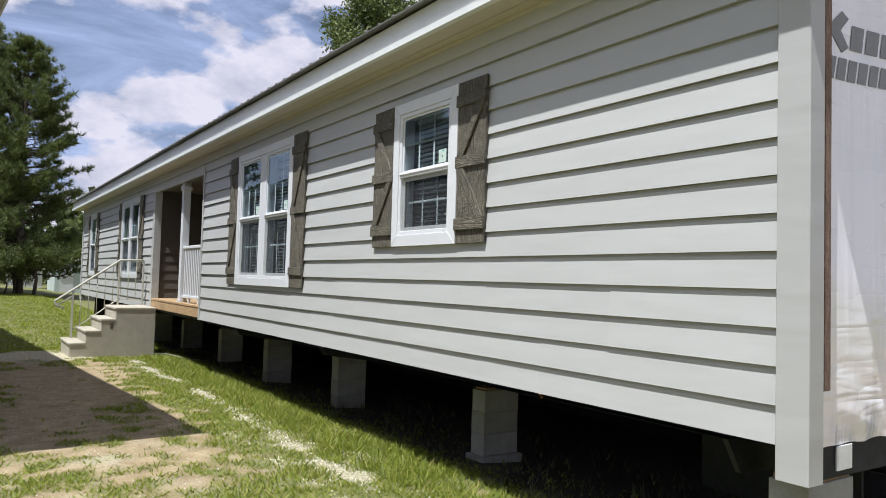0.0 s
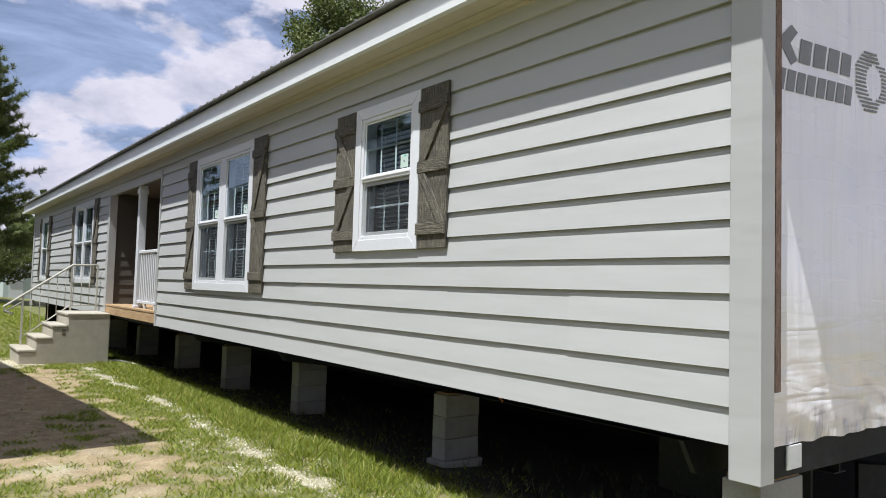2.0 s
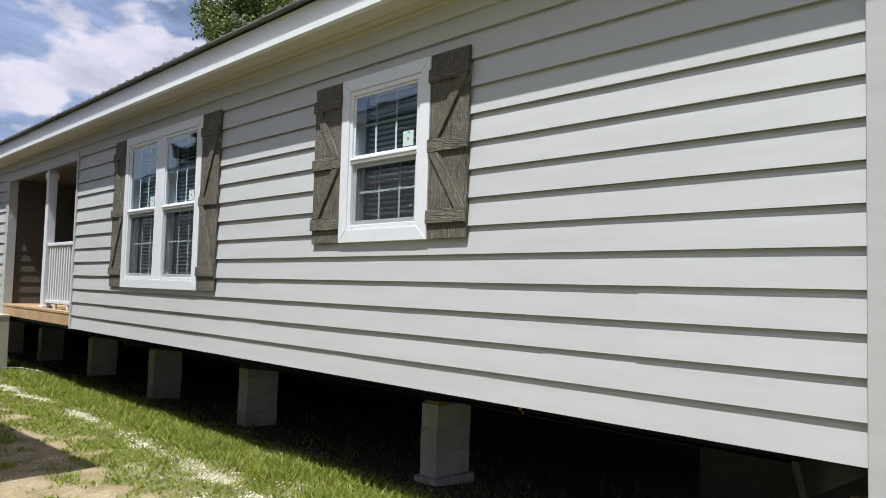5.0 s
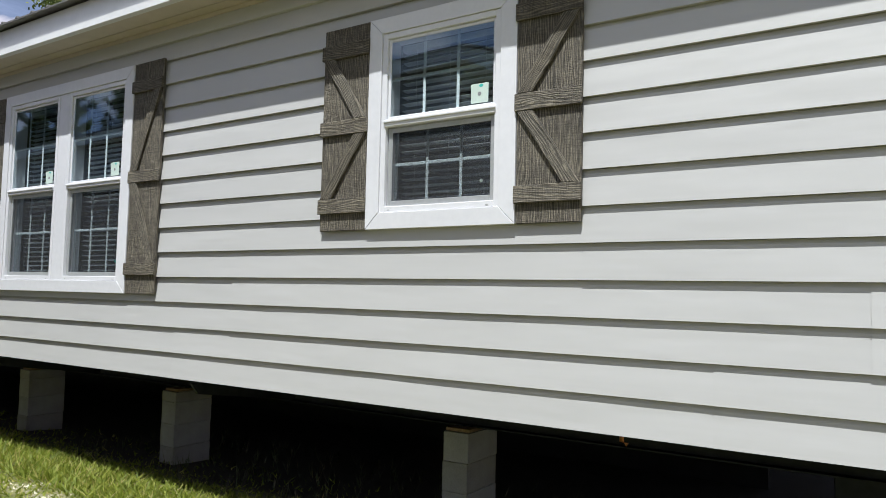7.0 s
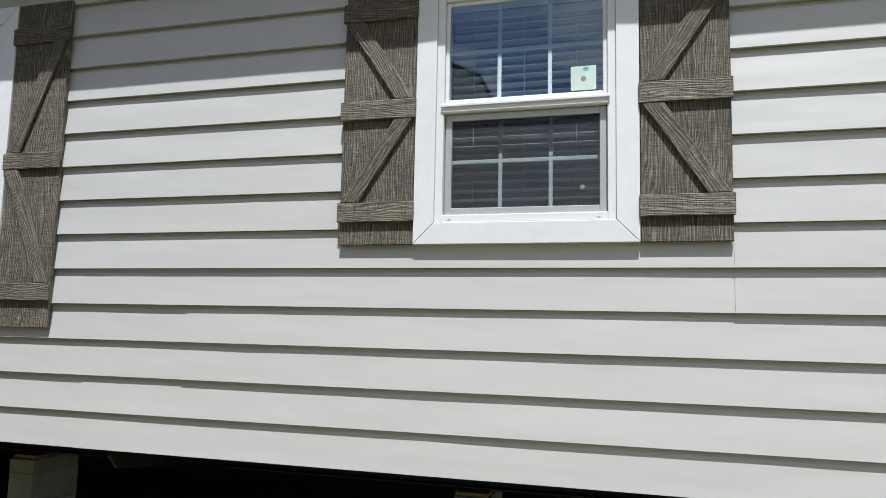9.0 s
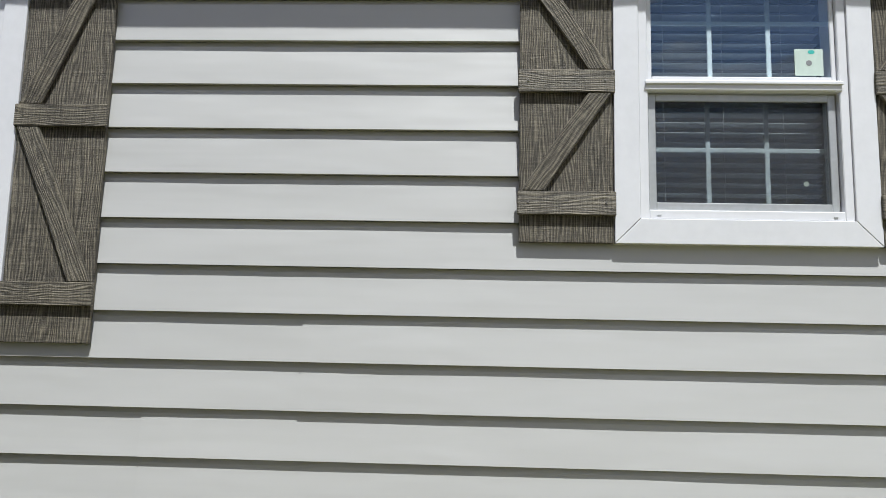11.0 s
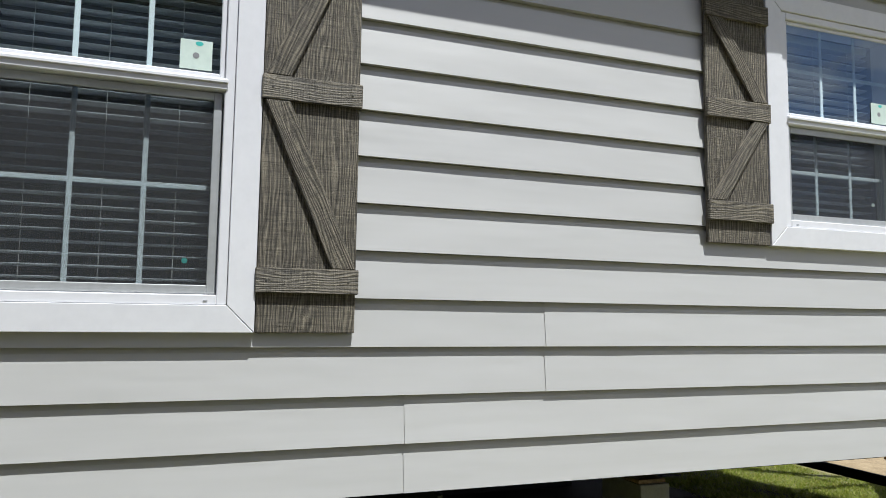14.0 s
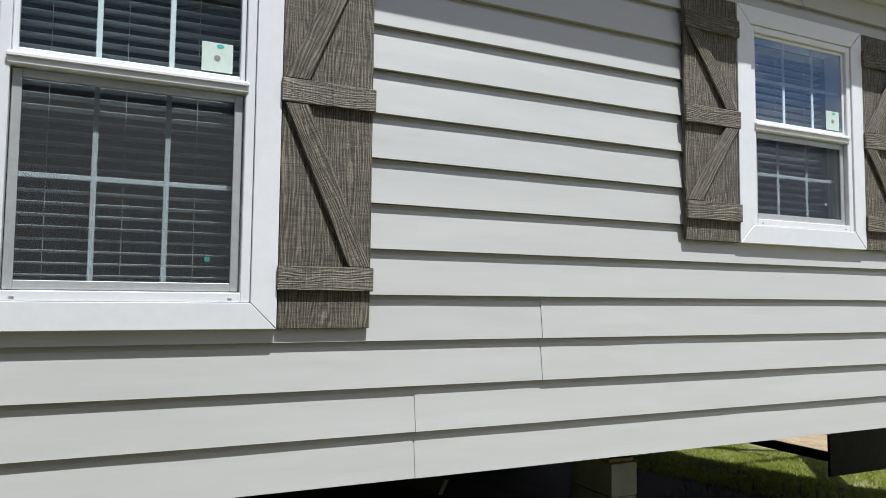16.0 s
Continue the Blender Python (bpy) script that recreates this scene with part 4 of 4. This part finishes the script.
def build_pier(x, y, top, base, cap=False, pad=True):
    """A stack of concrete blocks, long side along x, with a pad below and wood shims above."""
    rng = random.Random(int(y * 100))
    p = thing("block_pier", (x, y, base), "stacked concrete block pier on a footing pad", "pier", "piers under the house")
    z = top
    shim = part("shim", box(x - 0.17, x + 0.17, y - 0.09, y + 0.09, top, top + 0.022, 0.002), M_SHIM, p, "wooden shim")
    if cap:
        part("cap_block", box(x - 0.198, x + 0.198, y - 0.097, y + 0.097, z - 0.09, z - 0.0015, 0.004), M_BLOCK, p)
        z -= 0.091
    while z - 0.197 > base - 0.10:
        ob = part("block", BLOCK, None, p)
        ob.location = (x + rng.uniform(-0.004, 0.004), y + rng.uniform(-0.004, 0.004), z - 0.0985)
        z -= 0.197
    if pad:
        part("pad", box(x - 0.235, x + 0.235, y - 0.135, y + 0.135, z - 0.10, z - 0.001, 0.012), M_BLOCK, p)
    return p


for y, top, cap in ((5.30, 0.515, False), (8.32, 0.510, True), (10.80, 0.515, True), (13.15, 0.515, False), (15.8, 0.515, False), (18.4, 0.515, True), (21.0, 0.515, False)):
    build_pier(4.21, y, top, ground_z(4.21, y), cap, y < 6)
build_pier(3.41, 1.865, 0.625, ground_z(3.4, 1.9) - 0.05, False, False)

# end cross beam with its cut-off corner, and a cross member further in
tagged(part("chassis_header", prism([(3.13, 0.80), (3.30, 0.645), (7.6, 0.60), (7.6, 0.80)], "y", Y0 + 0.062, Y0 + 0.13, 0.004), M_BLACK), "black steel cross beam under the end wall", "beam", kind="structure")
tagged(part("chassis_outrigger_1", prism([(3.125, 0.775), (3.235, 0.60), (4.14, 0.56), (4.14, 0.775)], "y", 2.12, 2.15), M_BLACK), "black steel outrigger", "beam", kind="structure")
tagged(part("chassis_gusset", box(4.275, 4.30, 2.05, 3.10, 0.16, 0.535, 0.003), M_BLACK), "black steel plate below the chassis beam", "beam", kind="structure")
tagged(part("chassis_crossmember", box(4.30, 6.45, 2.62, 2.66, 0.56, 0.798, 0.004), M_BLACK), "black steel cross member", "beam", kind="structure")
for i, yy in enumerate((6.9, 9.6, 16.9, 19.5)):
    tagged(part(f"chassis_outrigger_{i + 2}", prism([(3.14, 0.775), (3.20, 0.70), (4.14, 0.56), (4.14, 0.775)], "y", yy, yy + 0.02), M_BLACK), "black steel outrigger", "beam", kind="structure")
plate = tagged(part("strap_plate", box(3.405, 3.545, Y0 + 0.052, Y0 + 0.061, 0.675, 0.790, 0.002), M_PVC), "pale steel strap plate on the cross beam", "plate")
pipe = thing("pipe_stub", (3.55, 4.05, 0.68), "copper pipe stub hanging below the floor", "pipe")
part("pipe", tube([(3.62, 4.03, 0.78), (3.62, 4.03, 0.68), (3.62, 4.00, 0.665)], 0.012, 8), M_COPPER, pipe, smooth=True)

tagged(part("ground_cable", tube([(3.0, 13.98, 0.03), (3.2, 13.75, 0.04), (3.5, 13.5, -0.03), (3.9, 13.3, -0.08)], 0.004, 6), M_SCREENBAR, smooth=True), "pale cable lying on the grass by the steps", "cable")
# drawbar in front of the end wall
bar = thing("drawbar", (5.2, 0.9, 0.4), "black steel A-shaped towing drawbar", "drawbar")
part("side_bar", prism([(4.72, 1.98), (4.79, 2.03), (6.29, 0.45), (6.22, 0.40)], "z", 0.12, 0.50, 0.004), M_BLACK, bar)
part("side_bar", prism([(7.80, 1.98), (7.73, 2.03), (6.23, 0.45), (6.30, 0.40)], "z", 0.12, 0.50, 0.004), M_BLACK, bar)
part("cross_bar", box(4.86, 7.66, 1.80, 1.86, 0.40, 0.498, 0.004), M_BLACK, bar)
part("cross_bar", box(5.62, 6.88, 1.02, 1.08, 0.40, 0.498, 0.004), M_BLACK, bar)
part("jack_post", box(4.985, 5.13, 1.868, 1.90, -0.06, 0.47, 0.004), M_WORN, bar)
part("low_bar", box(5.134, 7.20, 1.868, 1.90, -0.02, 0.07, 0.004), M_BLACK, bar)
part("centre_bar", box(5.93, 5.99, 0.75, 1.80, 0.40, 0.498, 0.004), M_BLACK, bar)
loop = [(5.20 + 0.075 * math.cos(k * 0.35) * 0.7, 1.395 - 0.075 * math.cos(k * 0.35) * 0.7, 0.385 + 0.055 * math.sin(k * 0.35)) for k in range(17)]
tagged(part("hose_loop", tube(loop, 0.012, 6), M_PVC, smooth=True), "white loop of hose hung on the drawbar", "hose")
tagged(part("timber_block", box(7.3, 8.1, 2.2, 2.35, 0.30, 0.60, 0.008), M_BELLY), "rough dark timber block under the floor", "timber")


# ---------------------------------------------------------------- plastic sheeting on the end wall
def drape(x, z, z0, crumple, seed, sag=0.0):
    """How far the sheeting stands off its plane."""
    up = (z - z0) / crumple
    low = max(0.0, 1 - up)
    foot = max(0.0, 1 - up * 1.7)
    deep = 0.005 * noise.fractal((x * 3.5 + seed, z * 0.6, 1.0), 1.0, 2.0, 2)
    deep += low * 0.050 * noise.noise((x * 0.9 + z * 0.8 + seed, z * 1.1 - x * 0.3, 4.0))
    deep += low * 0.010 * (0.4 - abs(noise.noise((x * 5.0 + z * 0.5 + seed, z * 0.8, 8.0))))
    deep += foot * 0.030 * (0.20 - abs(noise.noise((x * 0.8 + z * 0.6 + seed, z * 6.5 + x * 2.6, 9.0))))
    deep += foot * 0.032 * (0.20 - abs(noise.noise((x * 7.5 + z * 2.0 + seed, z * 1.5, 2.0))))
    deep += 0.006 * (0.4 - abs(noise.noise((x * 4.3 + seed, z * 0.3, 6.0))))
    if sag:
        deep += sag * min(1.0, max(0.0, 1.25 - up * 1.9)) * (0.12 - abs(noise.noise((x * 1.5 + z * 1.4 + seed, z * 8.5 + x * 1.6 + 0.6 * math.sin(x * 5), 5.0))))
        deep += sag * 0.35 * min(1.0, max(0.0, 1.2 - up * 1.9)) * (0.13 - abs(noise.noise((x * 5.0 - z * 3.0 + seed, z * 11.0 - x * 3.0, 7.0))))
    most = 0.018 if deep > 0 else 0.05 if sag else 0.028
    return most * math.tanh(deep / most)


def wrap_sheet(name, x0, x1, z0, z1, y, m=None, pitch=0.0, crumple=0.75, label="glossy white plastic sheeting stapled over the end wall", seed=0.0, material=M_WRAP, sag=0.0):
    """A wrinkled sheet in the x-z plane that faces -y."""
    nx, nz = int((x1 - x0) / 0.025), int((z1 - z0) / 0.025)
    vs = []
    for j in range(nz + 1):
        for i in range(nx + 1):
            x = x0 + (x1 - x0) * i / nx
            top = z1 + pitch * min(x - x0, x1 - x)
            z = z0 + (top - z0) * j / nz
            edge = 0.014 * noise.noise((x * 7 + seed, 0.0, 3.0)) if j == 0 else 0.0
            vs.append((x, y - 0.014 - drape(x, z, z0, crumple, seed, sag), z + edge))
    a = np.array([j * (nx + 1) + i for j in range(nz) for i in range(nx)])
    me = raw_mesh(name, vs, np.stack([a, a + 1, a + nx + 2, a + nx + 1], 1), material)
    me.shade_smooth()
    at = me.attributes.new("loose", "FLOAT", "POINT")
    at.data.foreach_set("value", np.array([max(0.03, 1 - (v[2] - z0) / (crumple * 0.75)) for v in vs], dtype=np.float32))
    ob = new(name, me)
    if m is not None:
        ob.matrix_world = m
    return tagged(ob, label, "plastic sheet")


sheet = wrap_sheet("plastic_sheet", 3.195, DEEP, 0.795, ZTOP + 0.22, Y0 + 0.055, None, 0.19, 0.95)
SY = Y0 + 0.005
lath = tagged(part("wood_lath", box(3.205, 3.262, SY + 0.002, SY + 0.024, 1.06, ZTOP, 0.004), M_LATH), "rough brown wooden lath holding the sheeting", "lath")


def print_mark(x, z, s, slant=0.10):
    """A grey printed mark: a chevron, two rows of plain bars and a striped ring."""
    y0, y1 = -0.0038, -0.0026
    mark = thing("printed_mark", (x, SY + 0.006, z), "grey printed mark on the plastic sheeting", "printed mark", "printed marks")

    def at(a, b):
        return (x + s * 1.50 * a, z + 0.06 + s * 0.95 * b + s * slant * a)

    def laid(bm):
        for v in bm.verts:
            v.co.y += Y0 + 0.041 - drape(v.co.x, v.co.z, 0.795, 0.95, 0.0)
        return bm

    def quad(name, a, b, c, d, lean=0.02):
        part(name, laid(prism([at(a, b), at(c, b), at(c + lean, d), at(a + lean, d)], "y", y0, y1)), M_LOGO, mark)

    part("chevron", laid(prism([at(0, 0.27), at(0.10, 0.385), at(0.15, 0.35), at(0.09, 0.27), at(0.15, 0.18), at(0.10, 0.14)], "y", y0, y1)), M_LOGO, mark)
    for n in range(4):
        quad("bar", 0.16 + n * 0.112, 0.17, 0.25 + n * 0.112, 0.32)
    for n in range(8):
        quad("bar", -0.02 + n * 0.079, -0.02, 0.042 + n * 0.079, 0.11)
    for n in range(16):
        v = (n - 7.5) / 7.5
        half = 0.15 * min(1.0, 1.45 - 0.95 * abs(v))
        hole = 0.075 * math.sqrt(max(0.0, 1 - (v / 0.62) ** 2))
        zz = 0.17 - v * 0.20
        quad("stripe", 0.80 - half, zz, 0.82 - hole if hole else 0.80 + half * 0.6, zz + 0.015, 0.0)
        if hole and 0.82 + hole < 0.80 + half:
            quad("stripe", 0.82 + hole, zz, 0.80 + half, zz + 0.015, 0.0)


print_mark(3.275, 2.45, 0.86)
print_mark(5.24, 2.53, 0.86)
sign = thing("warning_sign", (6.4, SY, 1.2), "yellow sign with a dark border on the sheeting", "sign")
part("board", box(6.28, 6.62, SY - 0.026, SY + 0.030, 1.20, 1.62, 0.001), M_YELLOW, sign)
part("border", ring(SY - 0.0285, SY - 0.0262, 6.29, 6.61, 1.215, 1.605, 0.008, 0.0), M_BLACK, sign).matrix_basis = Matrix(((0, 1, 0, 0), (1, 0, 0, 0), (0, 0, 1, 0), (0, 0, 0, 1)))

# ---------------------------------------------------------------- the home next door
NB = pose(0.092, 6.76, 0.0, 0, 0, 4.3)


def next_door(name, bm, material, label, category, kind="structure"):
    ob = part(name, bm, material)
    ob.matrix_basis = NB
    return tagged(ob, label, category, kind=kind)


NW, NL, NZ0, NZ1 = 4.4, 21.0, 1.215, 3.80
next_door("neighbour_wall_east", box(-0.10, -0.02, 0.06, NL, NZ0, NZ1), M_CORNER, "grey long wall of the home next door", "wall")
next_door("neighbour_wall_west", box(-NW, -NW + 0.08, 0.06, NL, NZ0, NZ1), M_FASCIA, "white wall of the home next door", "wall")
next_door("neighbour_wall_south", box(-NW + 0.08, -0.10, 0.085, 0.13, NZ0, NZ1 + 0.02), M_FASCIA, "end wall of the home next door", "wall")
next_door("neighbour_wall_north", box(-NW + 0.08, -0.10, NL - 0.06, NL, NZ0, NZ1), M_FASCIA, "far end wall of the home next door", "wall")
next_door("neighbour_floor", box(-NW, -0.02, 0.06, NL, NZ0 - 0.03, NZ0 - 0.002), M_BELLY, "black belly sheet of the home next door", "floor")
next_door("neighbour_corner_trim", box(-0.095, 0.0, -0.03, 0.10, 1.12, NZ1 - 0.004, 0.004), M_WHITE, "white corner trim of the home next door", "corner trim")
next_door("neighbour_header", prism([(-0.115, 1.212), (-0.185, 0.945), (-NW, 0.945), (-NW, 1.212)], "y", 0.0, 0.10, 0.004), M_BLACK, "black steel header beam with a cut-off corner", "beam")
next_door("neighbour_soffit", box(-0.12, 0.150, -0.30, NL + 0.2, NZ1, NZ1 + 0.012), M_SOFFIT, "cream soffit of the home next door", "soffit")
next_door("neighbour_fascia", box(0.151, 0.170, -0.31, NL + 0.2, NZ1 - 0.014, NZ1 + 0.13), M_FASCIA, "white fascia of the home next door", "fascia")
next_door("neighbour_gable", prism([(0.165, NZ1 + 0.015), (0.165, NZ1 + 0.12), (-NW / 2, NZ1 + 0.62), (-NW - 0.2, NZ1 + 0.12), (-NW - 0.2, NZ1 + 0.015)], "y", -0.30, 0.12), M_FASCIA, "white boxed gable of the home next door", "wall")
next_door("neighbour_roof", prism([(0.195, NZ1 + 0.125), (0.195, NZ1 + 0.145), (-NW / 2, NZ1 + 0.66), (-NW - 0.25, NZ1 + 0.145), (-NW - 0.25, NZ1 + 0.125), (-NW / 2, NZ1 + 0.64)], "y", -0.33, NL + 0.2), M_ROOF, "metal roof of the home next door", "roof")
wrap_sheet("plastic_sheet", -NW, -0.10, 1.205, NZ1 - 0.002, 0.035, NB, 0.0, 1.7, "greyish white wrinkled plastic sheeting on the home next door", 40.0, M_WRAP_GREY, 0.11)
for nm, bm in (("wood_lath", box(-0.240, -0.188, -0.006, 0.012, 1.31, 3.62, 0.004)),
               ("wood_lath", prism([(-0.26, 3.60), (-0.26, 3.655), (-1.6, 3.90), (-1.6, 3.845)], "y", -0.006, 0.012))):
    next_door(nm, bm, M_LATH, "brown wooden lath holding the sheeting", "lath", "")
bm = bmesh.new()
for a, b, c, d in ((-0.34, 2.74, -0.29, 2.86), (-0.27, 2.74, -0.22, 2.80), (-0.24, 2.78, -0.16, 2.83), (-0.34, 2.64, -0.26, 2.70), (-0.25, 2.64, -0.17, 2.72)):
    box(a, c, -0.004, 0.002, b, d, bm=bm)
next_door("printed_mark", bm, M_LOGO, "faded grey print on the sheeting", "printed mark", "")
next_door("pipe_end", tube([(-0.165, 0.02, 0.925), (-0.165, -0.06, 0.925)], 0.018, 8), M_PVC, "white pipe end under the header beam", "pipe", "")
for yy in (0.9, 3.6, 6.5, 9.5, 12.5, 15.5, 18.5):
    for xx in (-1.0, -3.4):
        pm = NB @ Vector((xx, yy, 0))
        build_pier(pm.x, pm.y, 1.15, ground_z(pm.x, pm.y), False)


# ---------------------------------------------------------------- trees
def build_pine(x, y, height, spread, seed, label):
    rng = np.random.default_rng(seed)
    z = ground_z(x, y)
    t = thing("pine_tree", (x, y, z), label, "tree", "pine trees")
    sway = rng.uniform(-0.25, 0.25, 2)
    hs = np.linspace(0, 1, 9)
    part("trunk", tube([(x + sway[0] * math.sin(2.5 * h), y + sway[1] * math.sin(2 * h), z - 0.1 + h * height) for h in hs], [0.02 + 0.017 * height * (1 - h) for h in hs], 9), M_BARK, t, smooth=True)
    limbs, vs = bmesh.new(), []
    for _ in range(int(height * 22)):
        h = rng.uniform(0.07, 0.985) ** 0.95
        a = rng.uniform(0, 6.283)
        reach = spread * (1 - h) ** 0.62 * rng.uniform(0.45, 1.15) + 0.30
        rise = (0.10 + 0.75 * h) * reach * rng.uniform(0.3, 1.0)
        p0 = Vector((x + sway[0] * math.sin(2.5 * h), y + sway[1] * math.sin(2 * h), z + h * height))
        tip = p0 + Vector((math.cos(a) * reach, math.sin(a) * reach, rise))
        mid = p0.lerp(tip, 0.55) - Vector((0, 0, 0.10 * reach))
        tube([p0, mid, tip], [0.05 * (1 - h) + 0.012, 0.03 * (1 - h) + 0.01, 0.006], 4, limbs)
        for _ in range(int(7 + reach * 9)):
            s = rng.uniform(0.30, 1.0) ** 0.8
            c = (p0.lerp(mid, s / 0.55) if s < 0.55 else mid.lerp(tip, (s - 0.55) / 0.45)) + Vector(rng.normal(0, 0.07 + 0.075 * reach * (1.05 - s), 3) * (1, 1, 0.45))
            size = float(rng.uniform(0.20, 0.42))
            lean = Vector((math.cos(a) * 0.45, math.sin(a) * 0.45, 0.95))
            for _ in range(16):
                d = Vector(rng.normal(0, 0.75, 3)) + lean
                d.normalize()
                side = d.cross(Vector(rng.normal(0, 1, 3))).normalized() * size * 0.055
                vs += [c - side, c + side, c + d * size]
    part("branchwork", limbs, M_BARK, t)
    part("crown", raw_mesh("crown", np.array([tuple(v) for v in vs]), np.arange(len(vs)).reshape(-1, 3), M_NEEDLE), None, t)
    return t


for n, (x, y, h, s) in enumerate(((2.7, 45.0, 13.7, 4.3), (0.2, 48.0, 15.4, 4.6), (-1.2, 53.0, 12.0, 4.2), (-3.6, 45.0, 14.0, 4.4), (-9.0, 50.0, 14.5, 4.0), (-16.5, 46.0, 14.5, 4.4), (-23.0, 47.0, 16.0, 4.8), (-29.0, 43.0, 15.0, 4.6))):
    build_pine(x, y, h, s, 20 + n, "tall dark green pine with ragged limbs")


def build_broadleaf(name, x, y, height, radius, seed, label, leaves=26000):
    rng = np.random.default_rng(seed)
    z = ground_z(x, y)
    t = thing(name, (x, y, z), label, "tree" if height > 4 else "shrub")
    part("trunk", tube([(x, y, z - 0.1), (x + 0.1, y, z + height * 0.25), (x - 0.1, y + 0.1, z + height * 0.55)], [0.03 * height, 0.022 * height, 0.012 * height], 9), M_BARK, t, smooth=True)
    limbs, heads = bmesh.new(), []
    for _ in range(34):
        a, e = rng.uniform(0, 6.283), rng.uniform(-0.15, 1.45)
        r = radius * rng.uniform(0.55, 1.0)
        c = Vector((x + math.cos(a) * math.cos(e) * r, y + math.sin(a) * math.cos(e) * r, z + height - radius * 1.02 + math.sin(e) * r))
        heads.append(c)
        tube([(x, y, z + height * rng.uniform(0.25, 0.5)), ((x + c.x) / 2, (y + c.y) / 2, (z + height * 0.4 + c.z) / 2 + 0.2), c], [0.012 * height * 0.6, 0.006 * height, 0.01], 5, limbs)
    part("branchwork", limbs, M_BARK, t)
    vs = []
    for _ in range(leaves):
        c = heads[int(rng.integers(len(heads)))] + Vector(np.clip(rng.normal(0, radius * 0.13, 3), -radius * 0.24, radius * 0.24))
        d, s = Vector(rng.normal(0, 1, 3)).normalized(), float(rng.uniform(0.10, 0.20)) * radius / 4
        side = d.cross(Vector(rng.normal(0, 1, 3))).normalized() * s * 0.5
        vs += [c, c + d * s * 0.5 + side, c + d * s, c + d * s * 0.5 - side]
    part("crown", raw_mesh("crown", np.array([tuple(v) for v in vs]), np.arange(len(vs)).reshape(-1, 4), M_LEAF), None, t)
    return t


build_broadleaf("oak_tree", 17.7, 32.0, 16.1, 3.2, 51, "broad green tree rising behind the metal roof", 42000)
for n, (x, y, h, r) in enumerate(((0.9, 42.5, 2.4, 1.35), (2.0, 43.5, 1.9, 1.1), (0.3, 43.0, 2.4, 1.5), (2.4, 44.0, 2.2, 1.3), (-2.0, 43.5, 2.8, 1.6), (0.6, 42.2, 3.9, 1.9), (3.3, 43.2, 3.6, 1.7), (-0.9, 42.6, 3.8, 2.0))):
    build_broadleaf("shrub", x, y, h, r, 70 + n, "dense green shrub under the pines", 6000)

def build_far_woods():
    rng = np.random.default_rng(90)
    vs = []
    spots = [(rng.uniform(-75, 75), rng.uniform(82, 105), rng.uniform(5, 9.5)) for _ in range(150)]
    spots += [(rng.uniform(-75, -52), rng.uniform(-60, 70), rng.uniform(8, 14)) for _ in range(130)]
    for x, y, top in spots:
        r = rng.uniform(2.0, 3.6)
        for _ in range(170):
            u = rng.normal(0, 1, 3)
            u /= np.linalg.norm(u)
            c = Vector((x + u[0] * r, y + u[1] * r, max(0.3, top - r + u[2] * r * 1.2)))
            if rng.uniform() < 0.35:
                c.z = rng.uniform(0.2, top - r)
            d, q = Vector(rng.normal(0, 1, 3)).normalized(), float(rng.uniform(0.5, 1.0))
            side = d.cross(Vector(rng.normal(0, 1, 3))).normalized() * q * 0.5
            vs += [c, c + d * q * 0.5 + side, c + d * q, c + d * q * 0.5 - side]
    me = raw_mesh("far_woods", np.array([tuple(v) for v in vs]), np.arange(len(vs)).reshape(-1, 4), M_LEAF)
    tagged(new("far_woods", me), "distant dark green woods", "woods", kind="stuff")


build_far_woods()

# ---------------------------------------------------------------- far buildings
def build_shed(x0, x1, y0, y1, h, wall, roof_m, label):
    z = ground_z((x0 + x1) / 2, y0) - 0.05
    s = thing("shed", ((x0 + x1) / 2, (y0 + y1) / 2, z), label, "shed")
    part("wall", box(x0, x1, y0, y1, z, z + h, 0.01), wall, s)
    xm = (x0 + x1) / 2
    part("roof", prism([(x0 - 0.25, z + h), (x1 + 0.25, z + h), (xm, z + h + 0.75)], "y", y0 - 0.25, y1 + 0.25), roof_m, s)
    part("door", box(x0 + 0.35, x0 + 1.2, y0 - 0.04, y0 - 0.005, z + 0.02, z + 2.0, 0.005), M_WHITE, s)
    part("window", box(x1 - 1.3, x1 - 0.6, y0 - 0.03, y0 - 0.005, z + 1.0, z + 1.8, 0.005), M_BLACK, s)


M_SHED = Mat("pale_shed_paint", (0.50, 0.56, 0.55), 0.6).speckle((0.46, 0.52, 0.51), (0.54, 0.60, 0.59), 6).m
build_shed(5.7, 10.4, 58.0, 63.0, 2.4, M_SHED, M_FASCIA, "pale blue-green shed with a white roof")
build_shed(3.2, 5.6, 66.0, 70.0, 2.3, M_FASCIA, M_ROOF, "small white outbuilding beyond the trees")


# ---------------------------------------------------------------- weeds under the house edge
def build_weeds():
    rng = np.random.default_rng(15)
    vs = []
    for _ in range(420):
        x, y = rng.uniform(3.5, 5.6), rng.uniform(2.4, 9.5)
        z = ground_z(x, y)
        for _ in range(int(rng.integers(3, 9))):
            h, a = rng.uniform(0.04, 0.15), rng.uniform(0, 6.283)
            p, tip = Vector((x, y, z)), Vector((x + math.cos(a) * h * 0.5, y + math.sin(a) * h * 0.5, z + h))
            w = Vector((-math.sin(a), math.cos(a), 0)) * float(rng.uniform(0.002, 0.005))
            vs += [p - w, p + w, tip]
    me = raw_mesh("weeds", np.array([tuple(v) for v in vs]), np.arange(len(vs)).reshape(-1, 3), M_WEED)
    tagged(new("weeds", me), "thin weeds in the shade under the house", "weeds", kind="stuff")


build_weeds()

siding_panels()
